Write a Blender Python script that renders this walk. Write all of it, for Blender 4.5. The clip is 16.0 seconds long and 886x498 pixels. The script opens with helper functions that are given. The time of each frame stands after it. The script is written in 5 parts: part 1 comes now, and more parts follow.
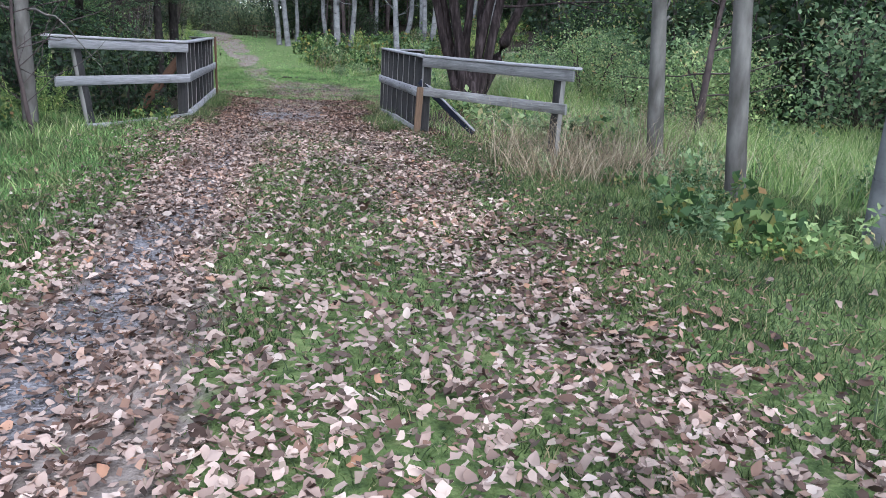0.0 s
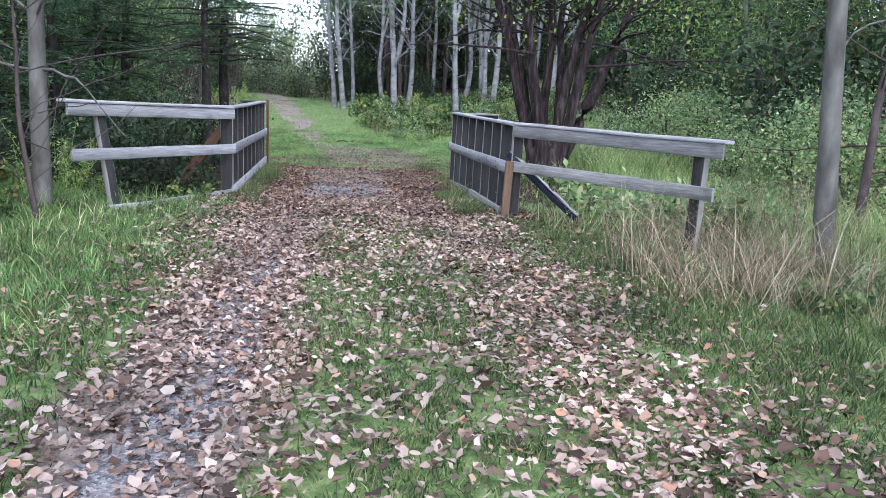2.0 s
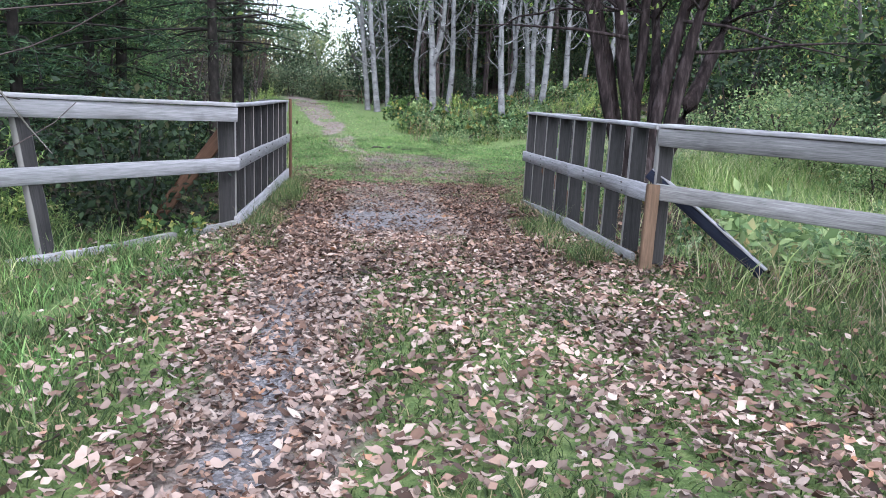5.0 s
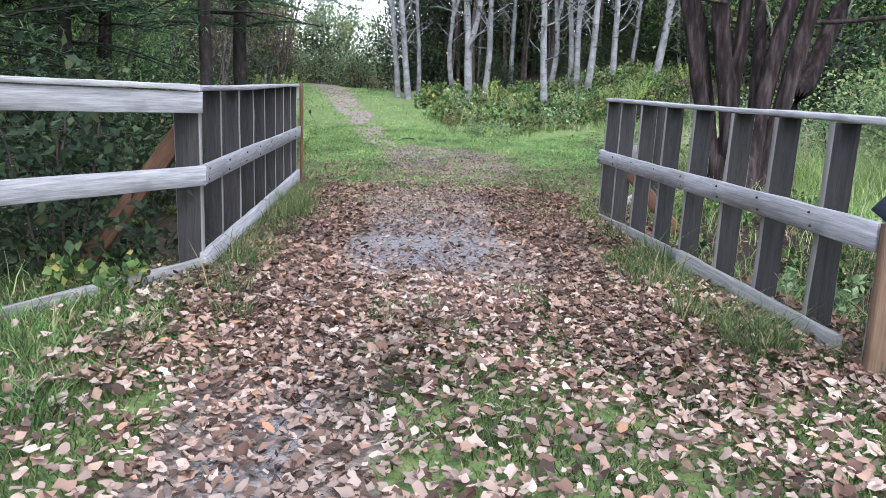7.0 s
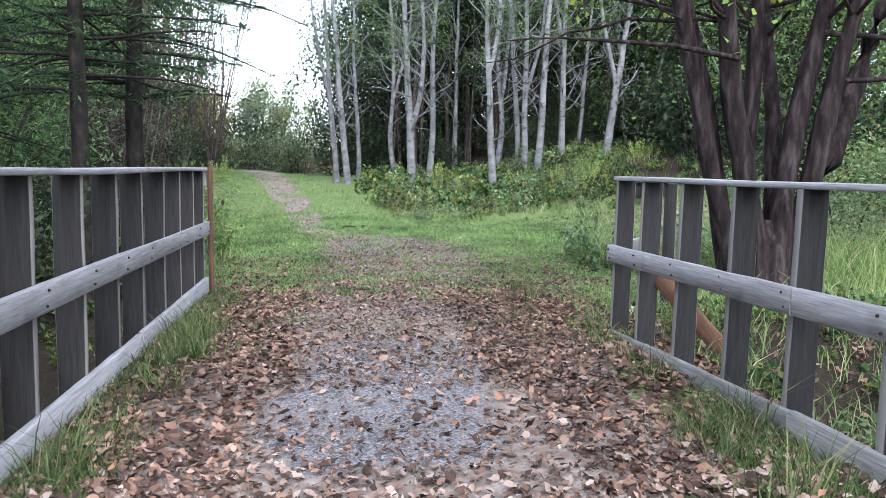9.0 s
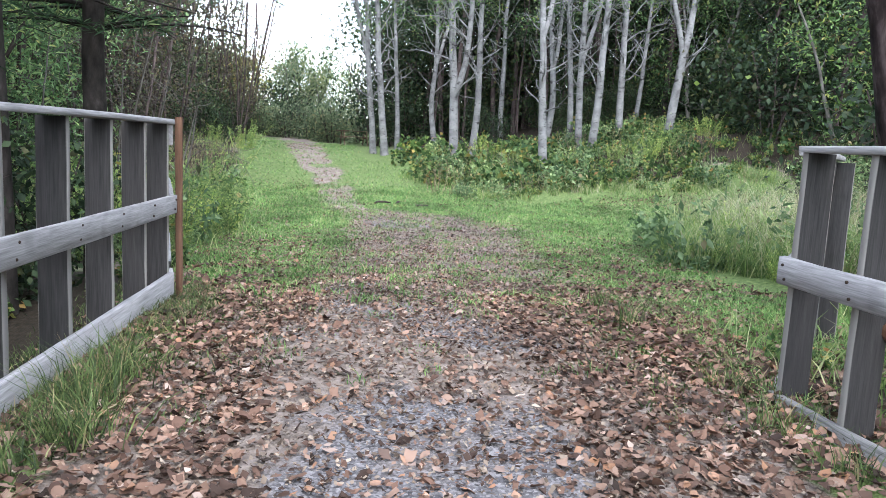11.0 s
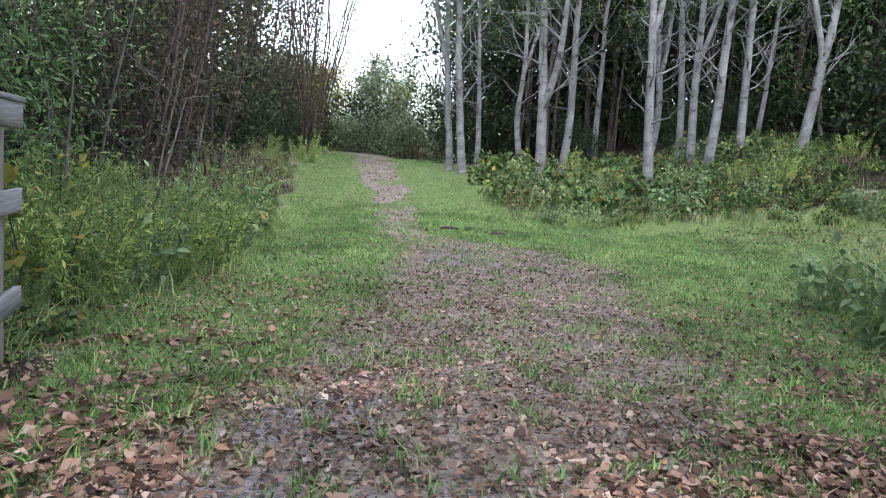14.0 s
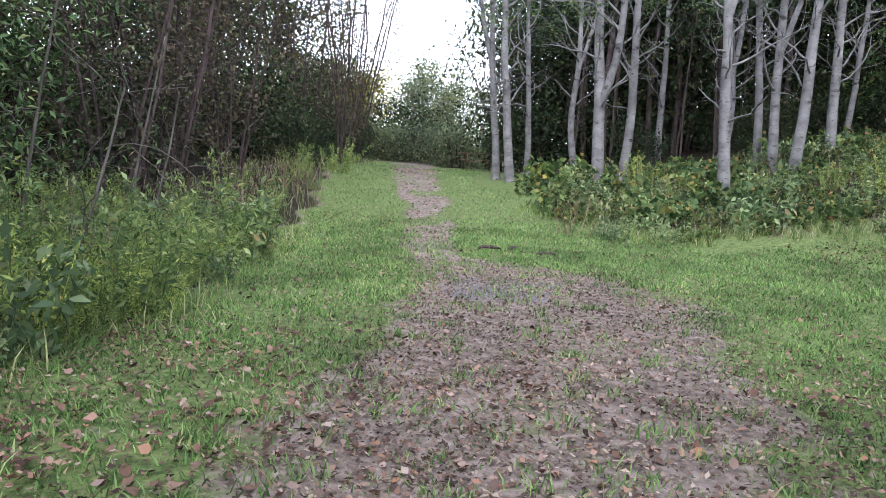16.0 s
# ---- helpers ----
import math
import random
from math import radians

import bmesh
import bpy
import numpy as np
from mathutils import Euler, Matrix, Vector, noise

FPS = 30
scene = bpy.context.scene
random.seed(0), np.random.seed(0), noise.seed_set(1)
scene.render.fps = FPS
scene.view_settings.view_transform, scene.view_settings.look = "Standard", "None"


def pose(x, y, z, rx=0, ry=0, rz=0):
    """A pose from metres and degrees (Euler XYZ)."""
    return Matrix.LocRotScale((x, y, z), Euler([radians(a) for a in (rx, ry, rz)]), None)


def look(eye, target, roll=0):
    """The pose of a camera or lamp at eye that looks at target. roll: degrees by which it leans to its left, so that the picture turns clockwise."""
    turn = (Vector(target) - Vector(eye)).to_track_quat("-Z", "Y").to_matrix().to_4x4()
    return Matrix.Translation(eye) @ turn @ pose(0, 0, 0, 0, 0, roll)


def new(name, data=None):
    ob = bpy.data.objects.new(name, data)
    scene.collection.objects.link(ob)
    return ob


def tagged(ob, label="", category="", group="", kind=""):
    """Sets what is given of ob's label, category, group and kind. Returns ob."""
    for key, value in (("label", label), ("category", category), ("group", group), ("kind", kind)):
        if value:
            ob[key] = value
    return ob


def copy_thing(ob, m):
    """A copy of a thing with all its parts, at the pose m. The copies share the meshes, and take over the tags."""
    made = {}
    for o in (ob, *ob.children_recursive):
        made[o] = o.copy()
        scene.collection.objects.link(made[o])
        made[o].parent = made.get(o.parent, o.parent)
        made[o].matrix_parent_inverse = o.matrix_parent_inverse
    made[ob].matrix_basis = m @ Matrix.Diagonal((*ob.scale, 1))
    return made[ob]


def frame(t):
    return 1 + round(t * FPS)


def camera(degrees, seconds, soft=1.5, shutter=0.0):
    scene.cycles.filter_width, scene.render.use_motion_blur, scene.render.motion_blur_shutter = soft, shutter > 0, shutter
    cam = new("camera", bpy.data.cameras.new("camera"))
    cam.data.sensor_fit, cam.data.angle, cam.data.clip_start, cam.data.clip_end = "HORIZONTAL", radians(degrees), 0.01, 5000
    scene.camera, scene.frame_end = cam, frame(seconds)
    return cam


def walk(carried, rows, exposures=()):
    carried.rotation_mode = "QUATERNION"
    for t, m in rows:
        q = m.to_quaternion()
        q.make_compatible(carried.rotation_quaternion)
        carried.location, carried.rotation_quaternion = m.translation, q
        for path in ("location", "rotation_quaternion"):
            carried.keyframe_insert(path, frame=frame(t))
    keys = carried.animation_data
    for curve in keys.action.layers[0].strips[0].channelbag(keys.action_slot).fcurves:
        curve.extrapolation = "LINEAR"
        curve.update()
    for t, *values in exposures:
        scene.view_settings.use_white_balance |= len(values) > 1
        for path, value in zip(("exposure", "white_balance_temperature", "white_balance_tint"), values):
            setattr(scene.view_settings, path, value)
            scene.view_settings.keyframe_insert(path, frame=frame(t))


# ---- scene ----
cam = camera(60.3, 16.0, soft=0.75)
PATH = [
    (0, (-0.183, -13.725, 1.524), (0.218, -11.841, 0.985), 3.0),
    (0.5, (-0.202, -13.228, 1.52), (0.223, -11.342, 1.01), 2.0),
    (1, (-0.215, -12.615, 1.546), (0.169, -10.711, 1.07), 2.4),
    (1.5, (-0.306, -11.962, 1.548), (0.018, -10.029, 1.147), 2.6),
    (2, (-0.307, -11.37, 1.525), (-0.029, -9.43, 1.128), 2.8),
    (2.5, (-0.343, -10.823, 1.5), (-0.105, -8.88, 1.092), 3.1),
    (3, (-0.348, -10.302, 1.448), (-0.121, -8.358, 1.04), 2.3),
    (3.5, (-0.372, -9.647, 1.435), (-0.183, -7.694, 1.043), 3.1),
    (3.7, (-0.359, -9.455, 1.39), (-0.181, -7.501, 0.999), 3.3),
    (5.8, (-0.521, -6.808, 1.338), (-0.312, -4.858, 0.947), 1.9),
    (6, (-0.498, -6.528, 1.31), (-0.329, -4.574, 0.916), 2.1),
    (6.5, (-0.506, -5.933, 1.292), (-0.348, -3.983, 0.878), 2.2),
    (7, (-0.459, -5.315, 1.293), (-0.335, -3.364, 0.869), 2.3),
    (7.5, (-0.46, -4.768, 1.234), (-0.309, -2.82, 0.807), 1.9),
    (8, (-0.433, -4.2, 1.224), (-0.215, -2.246, 0.857), 0.6),
    (8.5, (-0.444, -3.524, 1.237), (-0.206, -1.558, 0.96), 0.6),
    (9, (-0.447, -2.952, 1.236), (-0.176, -0.981, 1.028), 1.1),
    (9.2, (-0.427, -2.723, 1.219), (-0.157, -0.751, 1.019), 1.4),
    (11.3, (-0.255, -0.185, 1.11), (-0.096, 1.789, 0.828), 2.8),
    (11.5, (-0.223, 0.064, 1.091), (-0.08, 2.039, 0.808), 2.8),
    (12, (-0.131, 0.684, 1.061), (-0.074, 2.662, 0.769), 3.7),
    (12.5, (-0.031, 1.333, 1.033), (0.0, 3.313, 0.75), 3.9),
    (13, (0.059, 2.068, 0.99), (0.042, 4.05, 0.725), 4.4),
    (13.5, (0.071, 2.726, 0.99), (0.023, 4.71, 0.741), 4.1),
    (14, (0.154, 3.276, 0.971), (0.104, 5.261, 0.736), 3.9),
    (14.5, (0.2, 3.911, 0.964), (0.103, 5.894, 0.716), 3.9),
    (15, (0.261, 4.511, 0.942), (0.123, 6.49, 0.692), 2.6),
    (15.5, (0.332, 5.213, 0.947), (0.132, 7.189, 0.715), 2.9),
    (16, (0.38, 5.819, 0.944), (0.183, 7.797, 0.725), 3.0),
]
EXPOSURE = [(0, 1.1, 5700, 10), (1.5, 1.3, 5650, 11), (3.5, 1.43, 5700, 12), (7, 1.62, 5950, 11), (8, 1.78, 5950, 11), (8.6, 1.54, 5950, 11), (9.2, 1.54, 6000, 11), (11.5, 1.74, 6100, 9), (12.5, 1.66, 6100, 9), (13.5, 1.27, 6100, 12), (14.5, 1.17, 6150, 14), (16, 1.22, 6200, 17)]
walk(cam, [(t, look(eye, target, roll)) for t, eye, target, roll in PATH], EXPOSURE)

# ---- light: an overcast sky with a weak wide sun ----
world = bpy.data.worlds.new("overcast_sky")
scene.world = world
world.use_nodes = True
wn, wl = world.node_tree.nodes, world.node_tree.links
sky = wn.new("ShaderNodeTexSky")
sky.sky_type, sky.sun_disc = "NISHITA", False
sky.sun_elevation, sky.sun_rotation = radians(47), radians(172)
grey = wn.new("ShaderNodeHueSaturation")
grey.inputs["Saturation"].default_value = 0.38
wl.new(sky.outputs[0], grey.inputs["Color"])
wl.new(grey.outputs[0], wn["Background"].inputs["Color"])
wn["Background"].inputs["Strength"].default_value = 0.33
sun = new("sun", bpy.data.lights.new("sun", "SUN"))
sun.data.energy, sun.data.angle, sun.data.color = 0.8, radians(60), (1.0, 0.98, 0.96)
sun.matrix_basis = look((0, 0, 30), (-4, 27, 0))


# ---- materials ----
def material(name, rough=0.9, spec=0.2):
    m = bpy.data.materials.new(name)
    m.use_nodes = True
    b = m.node_tree.nodes["Principled BSDF"]
    b.inputs["Roughness"].default_value = rough
    b.inputs["Specular IOR Level"].default_value = spec
    return m, m.node_tree.nodes, m.node_tree.links, b


def ramp(n, l, value, stops):
    r = n.new("ShaderNodeValToRGB")
    e = r.color_ramp.elements
    while len(e) < len(stops):
        e.new(0.5)
    for el, (p, c) in zip(e, stops):
        el.position, el.color = p, (*c, 1)
    l.new(value, r.inputs[0])
    return r.outputs[0]


def noise_tex(n, l, scale, detail=4.0, stretch=(1, 1, 1), coord="Object", rough=0.55):
    c, mp, t = n.new("ShaderNodeTexCoord"), n.new("ShaderNodeMapping"), n.new("ShaderNodeTexNoise")
    mp.inputs["Scale"].default_value = stretch
    l.new(c.outputs[coord], mp.inputs[0])
    l.new(mp.outputs[0], t.inputs[0])
    t.inputs["Scale"].default_value, t.inputs["Detail"].default_value, t.inputs["Roughness"].default_value = scale, detail, rough
    return t.outputs[0]


def mix(n, l, fac, a, b, blend="MIX"):
    m = n.new("ShaderNodeMix")
    m.data_type, m.blend_type = "RGBA", blend
    for sock, v in ((m.inputs[0], fac), (m.inputs[6], a), (m.inputs[7], b)):
        if isinstance(v, (int, float)):
            sock.default_value = v
        elif isinstance(v, tuple):
            sock.default_value = (*v, 1)
        else:
            l.new(v, sock)
    return m.outputs[2]


def bump(n, l, b, height, strength, dist=0.01):
    k = n.new("ShaderNodeBump")
    k.inputs["Strength"].default_value, k.inputs["Distance"].default_value = strength, dist
    l.new(height, k.inputs["Height"])
    l.new(k.outputs[0], b.inputs["Normal"])


def foliage(name, stops, through_light=0.35, rough=0.6, vary=True):
    """Leaves whose colour differs from leaf to leaf; some light passes through them."""
    m, n, l, b = material(name, rough, 0.25)
    g = n.new("ShaderNodeNewGeometry")
    col = ramp(n, l, g.outputs["Random Per Island"], stops)
    patch = ramp(n, l, noise_tex(n, l, 0.9, 2.0), [(0.3, (0.6, 0.62, 0.6)), (0.7, (1.25, 1.22, 1.15))])
    col = mix(n, l, 1.0, col, patch, "MULTIPLY")
    o = n.new("ShaderNodeObjectInfo")
    own = ramp(n, l, o.outputs["Random"], [(0.0, (0.66, 0.70, 0.72)), (0.5, (1.0, 1.0, 1.0)), (1.0, (1.34, 1.26, 1.05))])
    if vary:
        col = mix(n, l, 1.0, col, own, "MULTIPLY")
    l.new(col, b.inputs["Base Color"])
    tr, ms = n.new("ShaderNodeBsdfTranslucent"), n.new("ShaderNodeMixShader")
    l.new(col, tr.inputs["Color"])
    ms.inputs[0].default_value = through_light
    l.new(b.outputs[0], ms.inputs[1])
    l.new(tr.outputs[0], ms.inputs[2])
    l.new(ms.outputs[0], n["Material Output"].inputs[0])
    return m


def weathered_wood(name, dark, light, tint_low=0.75, edge=None):
    """Boards grained along their own x axis, each a little different."""
    m, n, l, b = material(name, 0.85, 0.15)
    grain = noise_tex(n, l, 6.0, 6.0, (0.5, 9, 9))
    fine = noise_tex(n, l, 30.0, 4.0, (0.25, 6, 6))
    blot = noise_tex(n, l, 3.0, 3.0)
    col = ramp(n, l, grain, [(0.25, dark), (0.55, tuple((a + c) / 2 for a, c in zip(dark, light))), (0.75, light)])
    col = mix(n, l, 0.35, col, ramp(n, l, fine, [(0.35, dark), (0.65, light)]))
    col = mix(n, l, ramp(n, l, blot, [(0.58, (0, 0, 0)), (0.75, (0.5, 0.5, 0.5))]), col, tuple(c * 0.55 for c in dark))
    # edge: paler colour on the ±y faces, painting in skylight from the trail
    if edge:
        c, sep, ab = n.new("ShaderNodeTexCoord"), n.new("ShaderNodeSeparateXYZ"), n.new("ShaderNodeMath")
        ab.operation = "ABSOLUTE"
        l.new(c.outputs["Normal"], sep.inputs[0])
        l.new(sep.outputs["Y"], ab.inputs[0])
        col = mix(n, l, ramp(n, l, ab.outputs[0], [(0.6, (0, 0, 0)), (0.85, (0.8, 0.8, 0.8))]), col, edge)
    o = n.new("ShaderNodeObjectInfo")
    vary = ramp(n, l, o.outputs["Random"], [(0.0, (tint_low, tint_low, tint_low)), (1.0, (1.12, 1.1, 1.08))])
    l.new(mix(n, l, 1.0, col, vary, "MULTIPLY"), b.inputs["Base Color"])
    bump(n, l, b, grain, 0.5, 0.004)
    return m


def bark(name, stops, scale=6.0, stretch=(1, 1, 0.25), scars=None, relief=0.8):
    m, n, l, b = material(name, 0.9, 0.12)
    t = noise_tex(n, l, scale, 7.0, stretch)
    col = ramp(n, l, t, stops)
    wide = noise_tex(n, l, 0.7, 2.0)
    col = mix(n, l, 1.0, col, ramp(n, l, wide, [(0.3, (0.72, 0.72, 0.72)), (0.7, (1.1, 1.1, 1.1))]), "MULTIPLY")
    if scars:
        s = noise_tex(n, l, 2.6, 4.0, (0.9, 0.9, 1.7))
        col = mix(n, l, ramp(n, l, s, [(0.585, (0, 0, 0)), (0.66, (0.85, 0.85, 0.85))]), col, scars)
        lent = noise_tex(n, l, 6.0, 3.0, (1.3, 1.3, 4))
        col = mix(n, l, ramp(n, l, lent, [(0.62, (0, 0, 0)), (0.70, (0.75, 0.75, 0.75))]), col, scars)
    l.new(col, b.inputs["Base Color"])
    bump(n, l, b, t, relief, 0.02)
    return m


WOOD = weathered_wood("grey_weathered_board", (0.165, 0.16, 0.168), (0.47, 0.46, 0.475), 0.78)
STAINED = weathered_wood("soil_stained_board", (0.085, 0.082, 0.080), (0.33, 0.32, 0.315), 0.8)
# dark wood; the pale edge faces have the skylight put into their colour
POST_WOOD = weathered_wood("dark_weathered_post_skylit_edges", (0.020, 0.019, 0.0195), (0.060, 0.056, 0.056), edge=(0.30, 0.285, 0.27))
BRACE_WOOD = weathered_wood("reddish_brace", (0.08, 0.042, 0.028), (0.21, 0.12, 0.08))
STAKE_WOOD = weathered_wood("tan_stake", (0.072, 0.045, 0.030), (0.180, 0.120, 0.081))
NAVY = weathered_wood("navy_painted_board", (0.012, 0.014, 0.025), (0.03, 0.035, 0.06))
TABLE_WOOD = weathered_wood("dark_brown_plank", (0.076, 0.053, 0.038), (0.247, 0.171, 0.123))
NAIL_STEEL = weathered_wood("rusty_nail", (0.02, 0.014, 0.012), (0.06, 0.04, 0.032))
POPLAR = bark("pale_poplar_bark", [(0.3, (0.095, 0.093, 0.093)), (0.5, (0.180, 0.178, 0.178)), (0.7, (0.261, 0.258, 0.255))], 5.0, (0.501, 0.501, 0.589), (0.023, 0.022, 0.020), 0.4)
BIG_BARK = bark("dark_maple_bark", [(0.3, (0.008, 0.006, 0.006)), (0.5, (0.028, 0.020, 0.020)), (0.72, (0.085, 0.066, 0.066))], 9.0, (1.6, 1.6, 0.3), None, 1.0)
SPRUCE_BARK = bark("spruce_bark", [(0.3, (0.014, 0.012, 0.011)), (0.6, (0.04, 0.034, 0.031)), (0.8, (0.085, 0.075, 0.07))], 14.0, (1, 1, 0.5))
GREY_BARK = bark("grey_bark", [(0.3, (0.065, 0.058, 0.050)), (0.55, (0.144, 0.133, 0.122)), (0.8, (0.245, 0.230, 0.209))], 9.0, (0.720, 0.720, 0.252))
THIN_BARK = bark("thicket_bark", [(0.3, (0.035, 0.026, 0.026)), (0.7, (0.11, 0.085, 0.08))], 9.0, (1, 1, 0.35))
NEEDLES = foliage("spruce_needles", [(0.0, (0.028, 0.06, 0.034)), (0.5, (0.058, 0.118, 0.060)), (0.9, (0.115, 0.19, 0.085)), (1.0, (0.20, 0.25, 0.10))], 0.35)
FOREST = foliage("forest_leaves", [(0.0, (0.044, 0.088, 0.033)), (0.45, (0.088, 0.165, 0.061)), (0.8, (0.154, 0.242, 0.088)), (0.96, (0.242, 0.264, 0.088)), (1.0, (0.220, 0.132, 0.066))], 0.4)
LIGHT_LEAF = foliage("pale_green_leaves", [(0.0, (0.05, 0.10, 0.03)), (0.5, (0.12, 0.21, 0.06)), (0.9, (0.22, 0.30, 0.09)), (1.0, (0.34, 0.33, 0.08))])
ASH_LEAF = foliage("ash_leaves", [(0.0, (0.08, 0.15, 0.07)), (0.5, (0.20, 0.34, 0.15)), (0.9, (0.34, 0.47, 0.22)), (1.0, (0.46, 0.48, 0.2))], 0.5)
# paled and greyed so the leaf colour carries the haze of distance
HAZY_FAR_LEAF = foliage("far_leaves_haze_in_colour", [(0.0, (0.08, 0.12, 0.07)), (0.5, (0.18, 0.24, 0.14)), (0.85, (0.27, 0.32, 0.19)), (1.0, (0.36, 0.33, 0.18))], 0.45)
GOLD_LEAF = foliage("yellowing_leaves", [(0.0, (0.10, 0.13, 0.03)), (0.5, (0.30, 0.29, 0.07)), (1.0, (0.45, 0.36, 0.08))])
PALE_WEED = foliage("pale_weed_leaves", [(0.0, (0.08, 0.14, 0.07)), (0.5, (0.20, 0.30, 0.15)), (0.9, (0.36, 0.46, 0.25)), (1.0, (0.40, 0.30, 0.18))], 0.45)
# forest leaves in a darker copy: shade inside the wood is put into the colour
WOODLAND = foliage("woodland_leaves_darkened_for_shade", [(0.0, (0.013, 0.026, 0.014)), (0.5, (0.032, 0.056, 0.028)), (0.85, (0.060, 0.095, 0.042)), (1.0, (0.10, 0.09, 0.045))], 0.3)
RUSSET = foliage("russet_twigs", [(0.0, (0.05, 0.04, 0.034)), (0.5, (0.10, 0.08, 0.062)), (0.8, (0.085, 0.115, 0.055)), (1.0, (0.15, 0.10, 0.07))], 0.25)
BRAMBLE = foliage("bramble_leaves", [(0.0, (0.028, 0.062, 0.024)), (0.5, (0.088, 0.155, 0.056)), (0.82, (0.18, 0.265, 0.10)), (0.93, (0.30, 0.27, 0.09)), (1.0, (0.22, 0.085, 0.05))], 0.4)
WEED = foliage("goldenrod_leaves", [(0.0, (0.08, 0.15, 0.055)), (0.4, (0.23, 0.35, 0.125)), (0.8, (0.41, 0.53, 0.20)), (0.95, (0.60, 0.64, 0.26)), (1.0, (0.44, 0.34, 0.19))], 0.5)
GRASS = foliage("short_grass", [(0.0, (0.03, 0.05, 0.02)), (0.4, (0.075, 0.115, 0.043)), (0.75, (0.135, 0.19, 0.07)), (0.9, (0.23, 0.28, 0.115)), (0.94, (0.30, 0.25, 0.14)), (1.0, (0.40, 0.33, 0.20))], vary=False)
LAWN = foliage("lawn_grass", [(0.0, (0.05, 0.10, 0.036)), (0.35, (0.14, 0.265, 0.085)), (0.7, (0.25, 0.41, 0.145)), (0.94, (0.38, 0.51, 0.21)), (0.965, (0.36, 0.30, 0.17)), (1.0, (0.48, 0.41, 0.26))], 0.45, vary=False)
SEED = foliage("pale_seed_heads", [(0.0, (0.30, 0.27, 0.17)), (0.5, (0.50, 0.46, 0.33)), (1.0, (0.68, 0.64, 0.50))], 0.3, vary=False)
MEADOW = foliage("tall_meadow_grass", [(0.0, (0.10, 0.18, 0.055)), (0.45, (0.24, 0.36, 0.12)), (0.75, (0.42, 0.49, 0.21)), (1.0, (0.62, 0.59, 0.39))], 0.45, vary=False)
STRAW = foliage("dry_straw", [(0.0, (0.11, 0.078, 0.053)), (0.5, (0.25, 0.19, 0.13)), (0.8, (0.38, 0.305, 0.22)), (1.0, (0.52, 0.44, 0.33))], 0.2, vary=False)
PALE_LITTER = foliage("pale_fallen_leaves", [(0.0, (0.055, 0.034, 0.028)), (0.15, (0.16, 0.106, 0.088)), (0.45, (0.29, 0.208, 0.180)), (0.85, (0.41, 0.31, 0.272)), (0.97, (0.50, 0.405, 0.36)), (1.0, (0.36, 0.19, 0.12))], 0.12, 0.6, False)
TAN_LITTER = foliage("tan_leaf_scraps", [(0.0, (0.05, 0.035, 0.027)), (0.4, (0.16, 0.118, 0.092)), (0.8, (0.29, 0.228, 0.185)), (1.0, (0.40, 0.33, 0.27))], 0.12, 0.7, False)
BROWN_LITTER = foliage("brown_fallen_leaves", [(0.0, (0.028, 0.017, 0.013)), (0.35, (0.095, 0.054, 0.041)), (0.7, (0.20, 0.118, 0.088)), (0.93, (0.34, 0.225, 0.178)), (1.0, (0.33, 0.17, 0.10))], 0.12, 0.7, False)


def ground_material():
    """Soil, gravel and turf, told apart by the masks carried on the sheet."""
    m, n, l, b = material("trail_ground", 0.95, 0.15)
    soil = ramp(n, l, noise_tex(n, l, 9.0, 8.0), [(0.3, (0.095, 0.074, 0.063)), (0.5, (0.20, 0.163, 0.141)), (0.65, (0.29, 0.243, 0.212)), (0.8, (0.41, 0.352, 0.31))])
    peb = n.new("ShaderNodeTexVoronoi")
    peb.inputs["Scale"].default_value = 80
    co = n.new("ShaderNodeTexCoord")
    l.new(co.outputs["Object"], peb.inputs[0])
    gravel = ramp(n, l, peb.outputs["Color"], [(0.1, (0.075, 0.071, 0.075)), (0.5, (0.150, 0.141, 0.147)), (0.9, (0.28, 0.265, 0.270))])
    gravel = mix(n, l, ramp(n, l, noise_tex(n, l, 3.0, 5.0), [(0.48, (0, 0, 0)), (0.7, (0.6, 0.6, 0.6))]), gravel, (0.19, 0.155, 0.14))
    turf = ramp(n, l, noise_tex(n, l, 14.0, 6.0), [(0.3, (0.045, 0.07, 0.026)), (0.5, (0.11, 0.155, 0.053)), (0.65, (0.17, 0.21, 0.08)), (0.8, (0.25, 0.235, 0.12))])
    # woodland floor colour, also painted in as shade beneath the undergrowth
    duff_and_shade = ramp(n, l, noise_tex(n, l, 22.0, 6.0), [(0.3, (0.014, 0.012, 0.009)), (0.6, (0.036, 0.028, 0.02)), (0.8, (0.075, 0.057, 0.042))])
    col = soil
    for name, c in (("duff_and_shade", duff_and_shade), ("turf", turf), ("gravel", gravel)):
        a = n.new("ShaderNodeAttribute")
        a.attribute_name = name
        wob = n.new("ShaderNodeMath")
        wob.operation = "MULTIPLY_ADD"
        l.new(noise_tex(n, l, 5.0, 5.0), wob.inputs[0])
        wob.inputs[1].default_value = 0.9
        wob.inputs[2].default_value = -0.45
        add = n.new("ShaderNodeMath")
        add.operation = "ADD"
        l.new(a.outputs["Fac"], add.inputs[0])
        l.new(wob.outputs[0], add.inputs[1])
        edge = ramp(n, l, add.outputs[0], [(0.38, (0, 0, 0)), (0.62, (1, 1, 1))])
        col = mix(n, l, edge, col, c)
    l.new(col, b.inputs["Base Color"])
    bump(n, l, b, peb.outputs["Distance"], 0.5, 0.012)
    return m


GROUND = ground_material()


# ---- mesh helpers ----
def smooth(t):
    t = np.clip(t, 0, 1)
    return t * t * (3 - 2 * t)


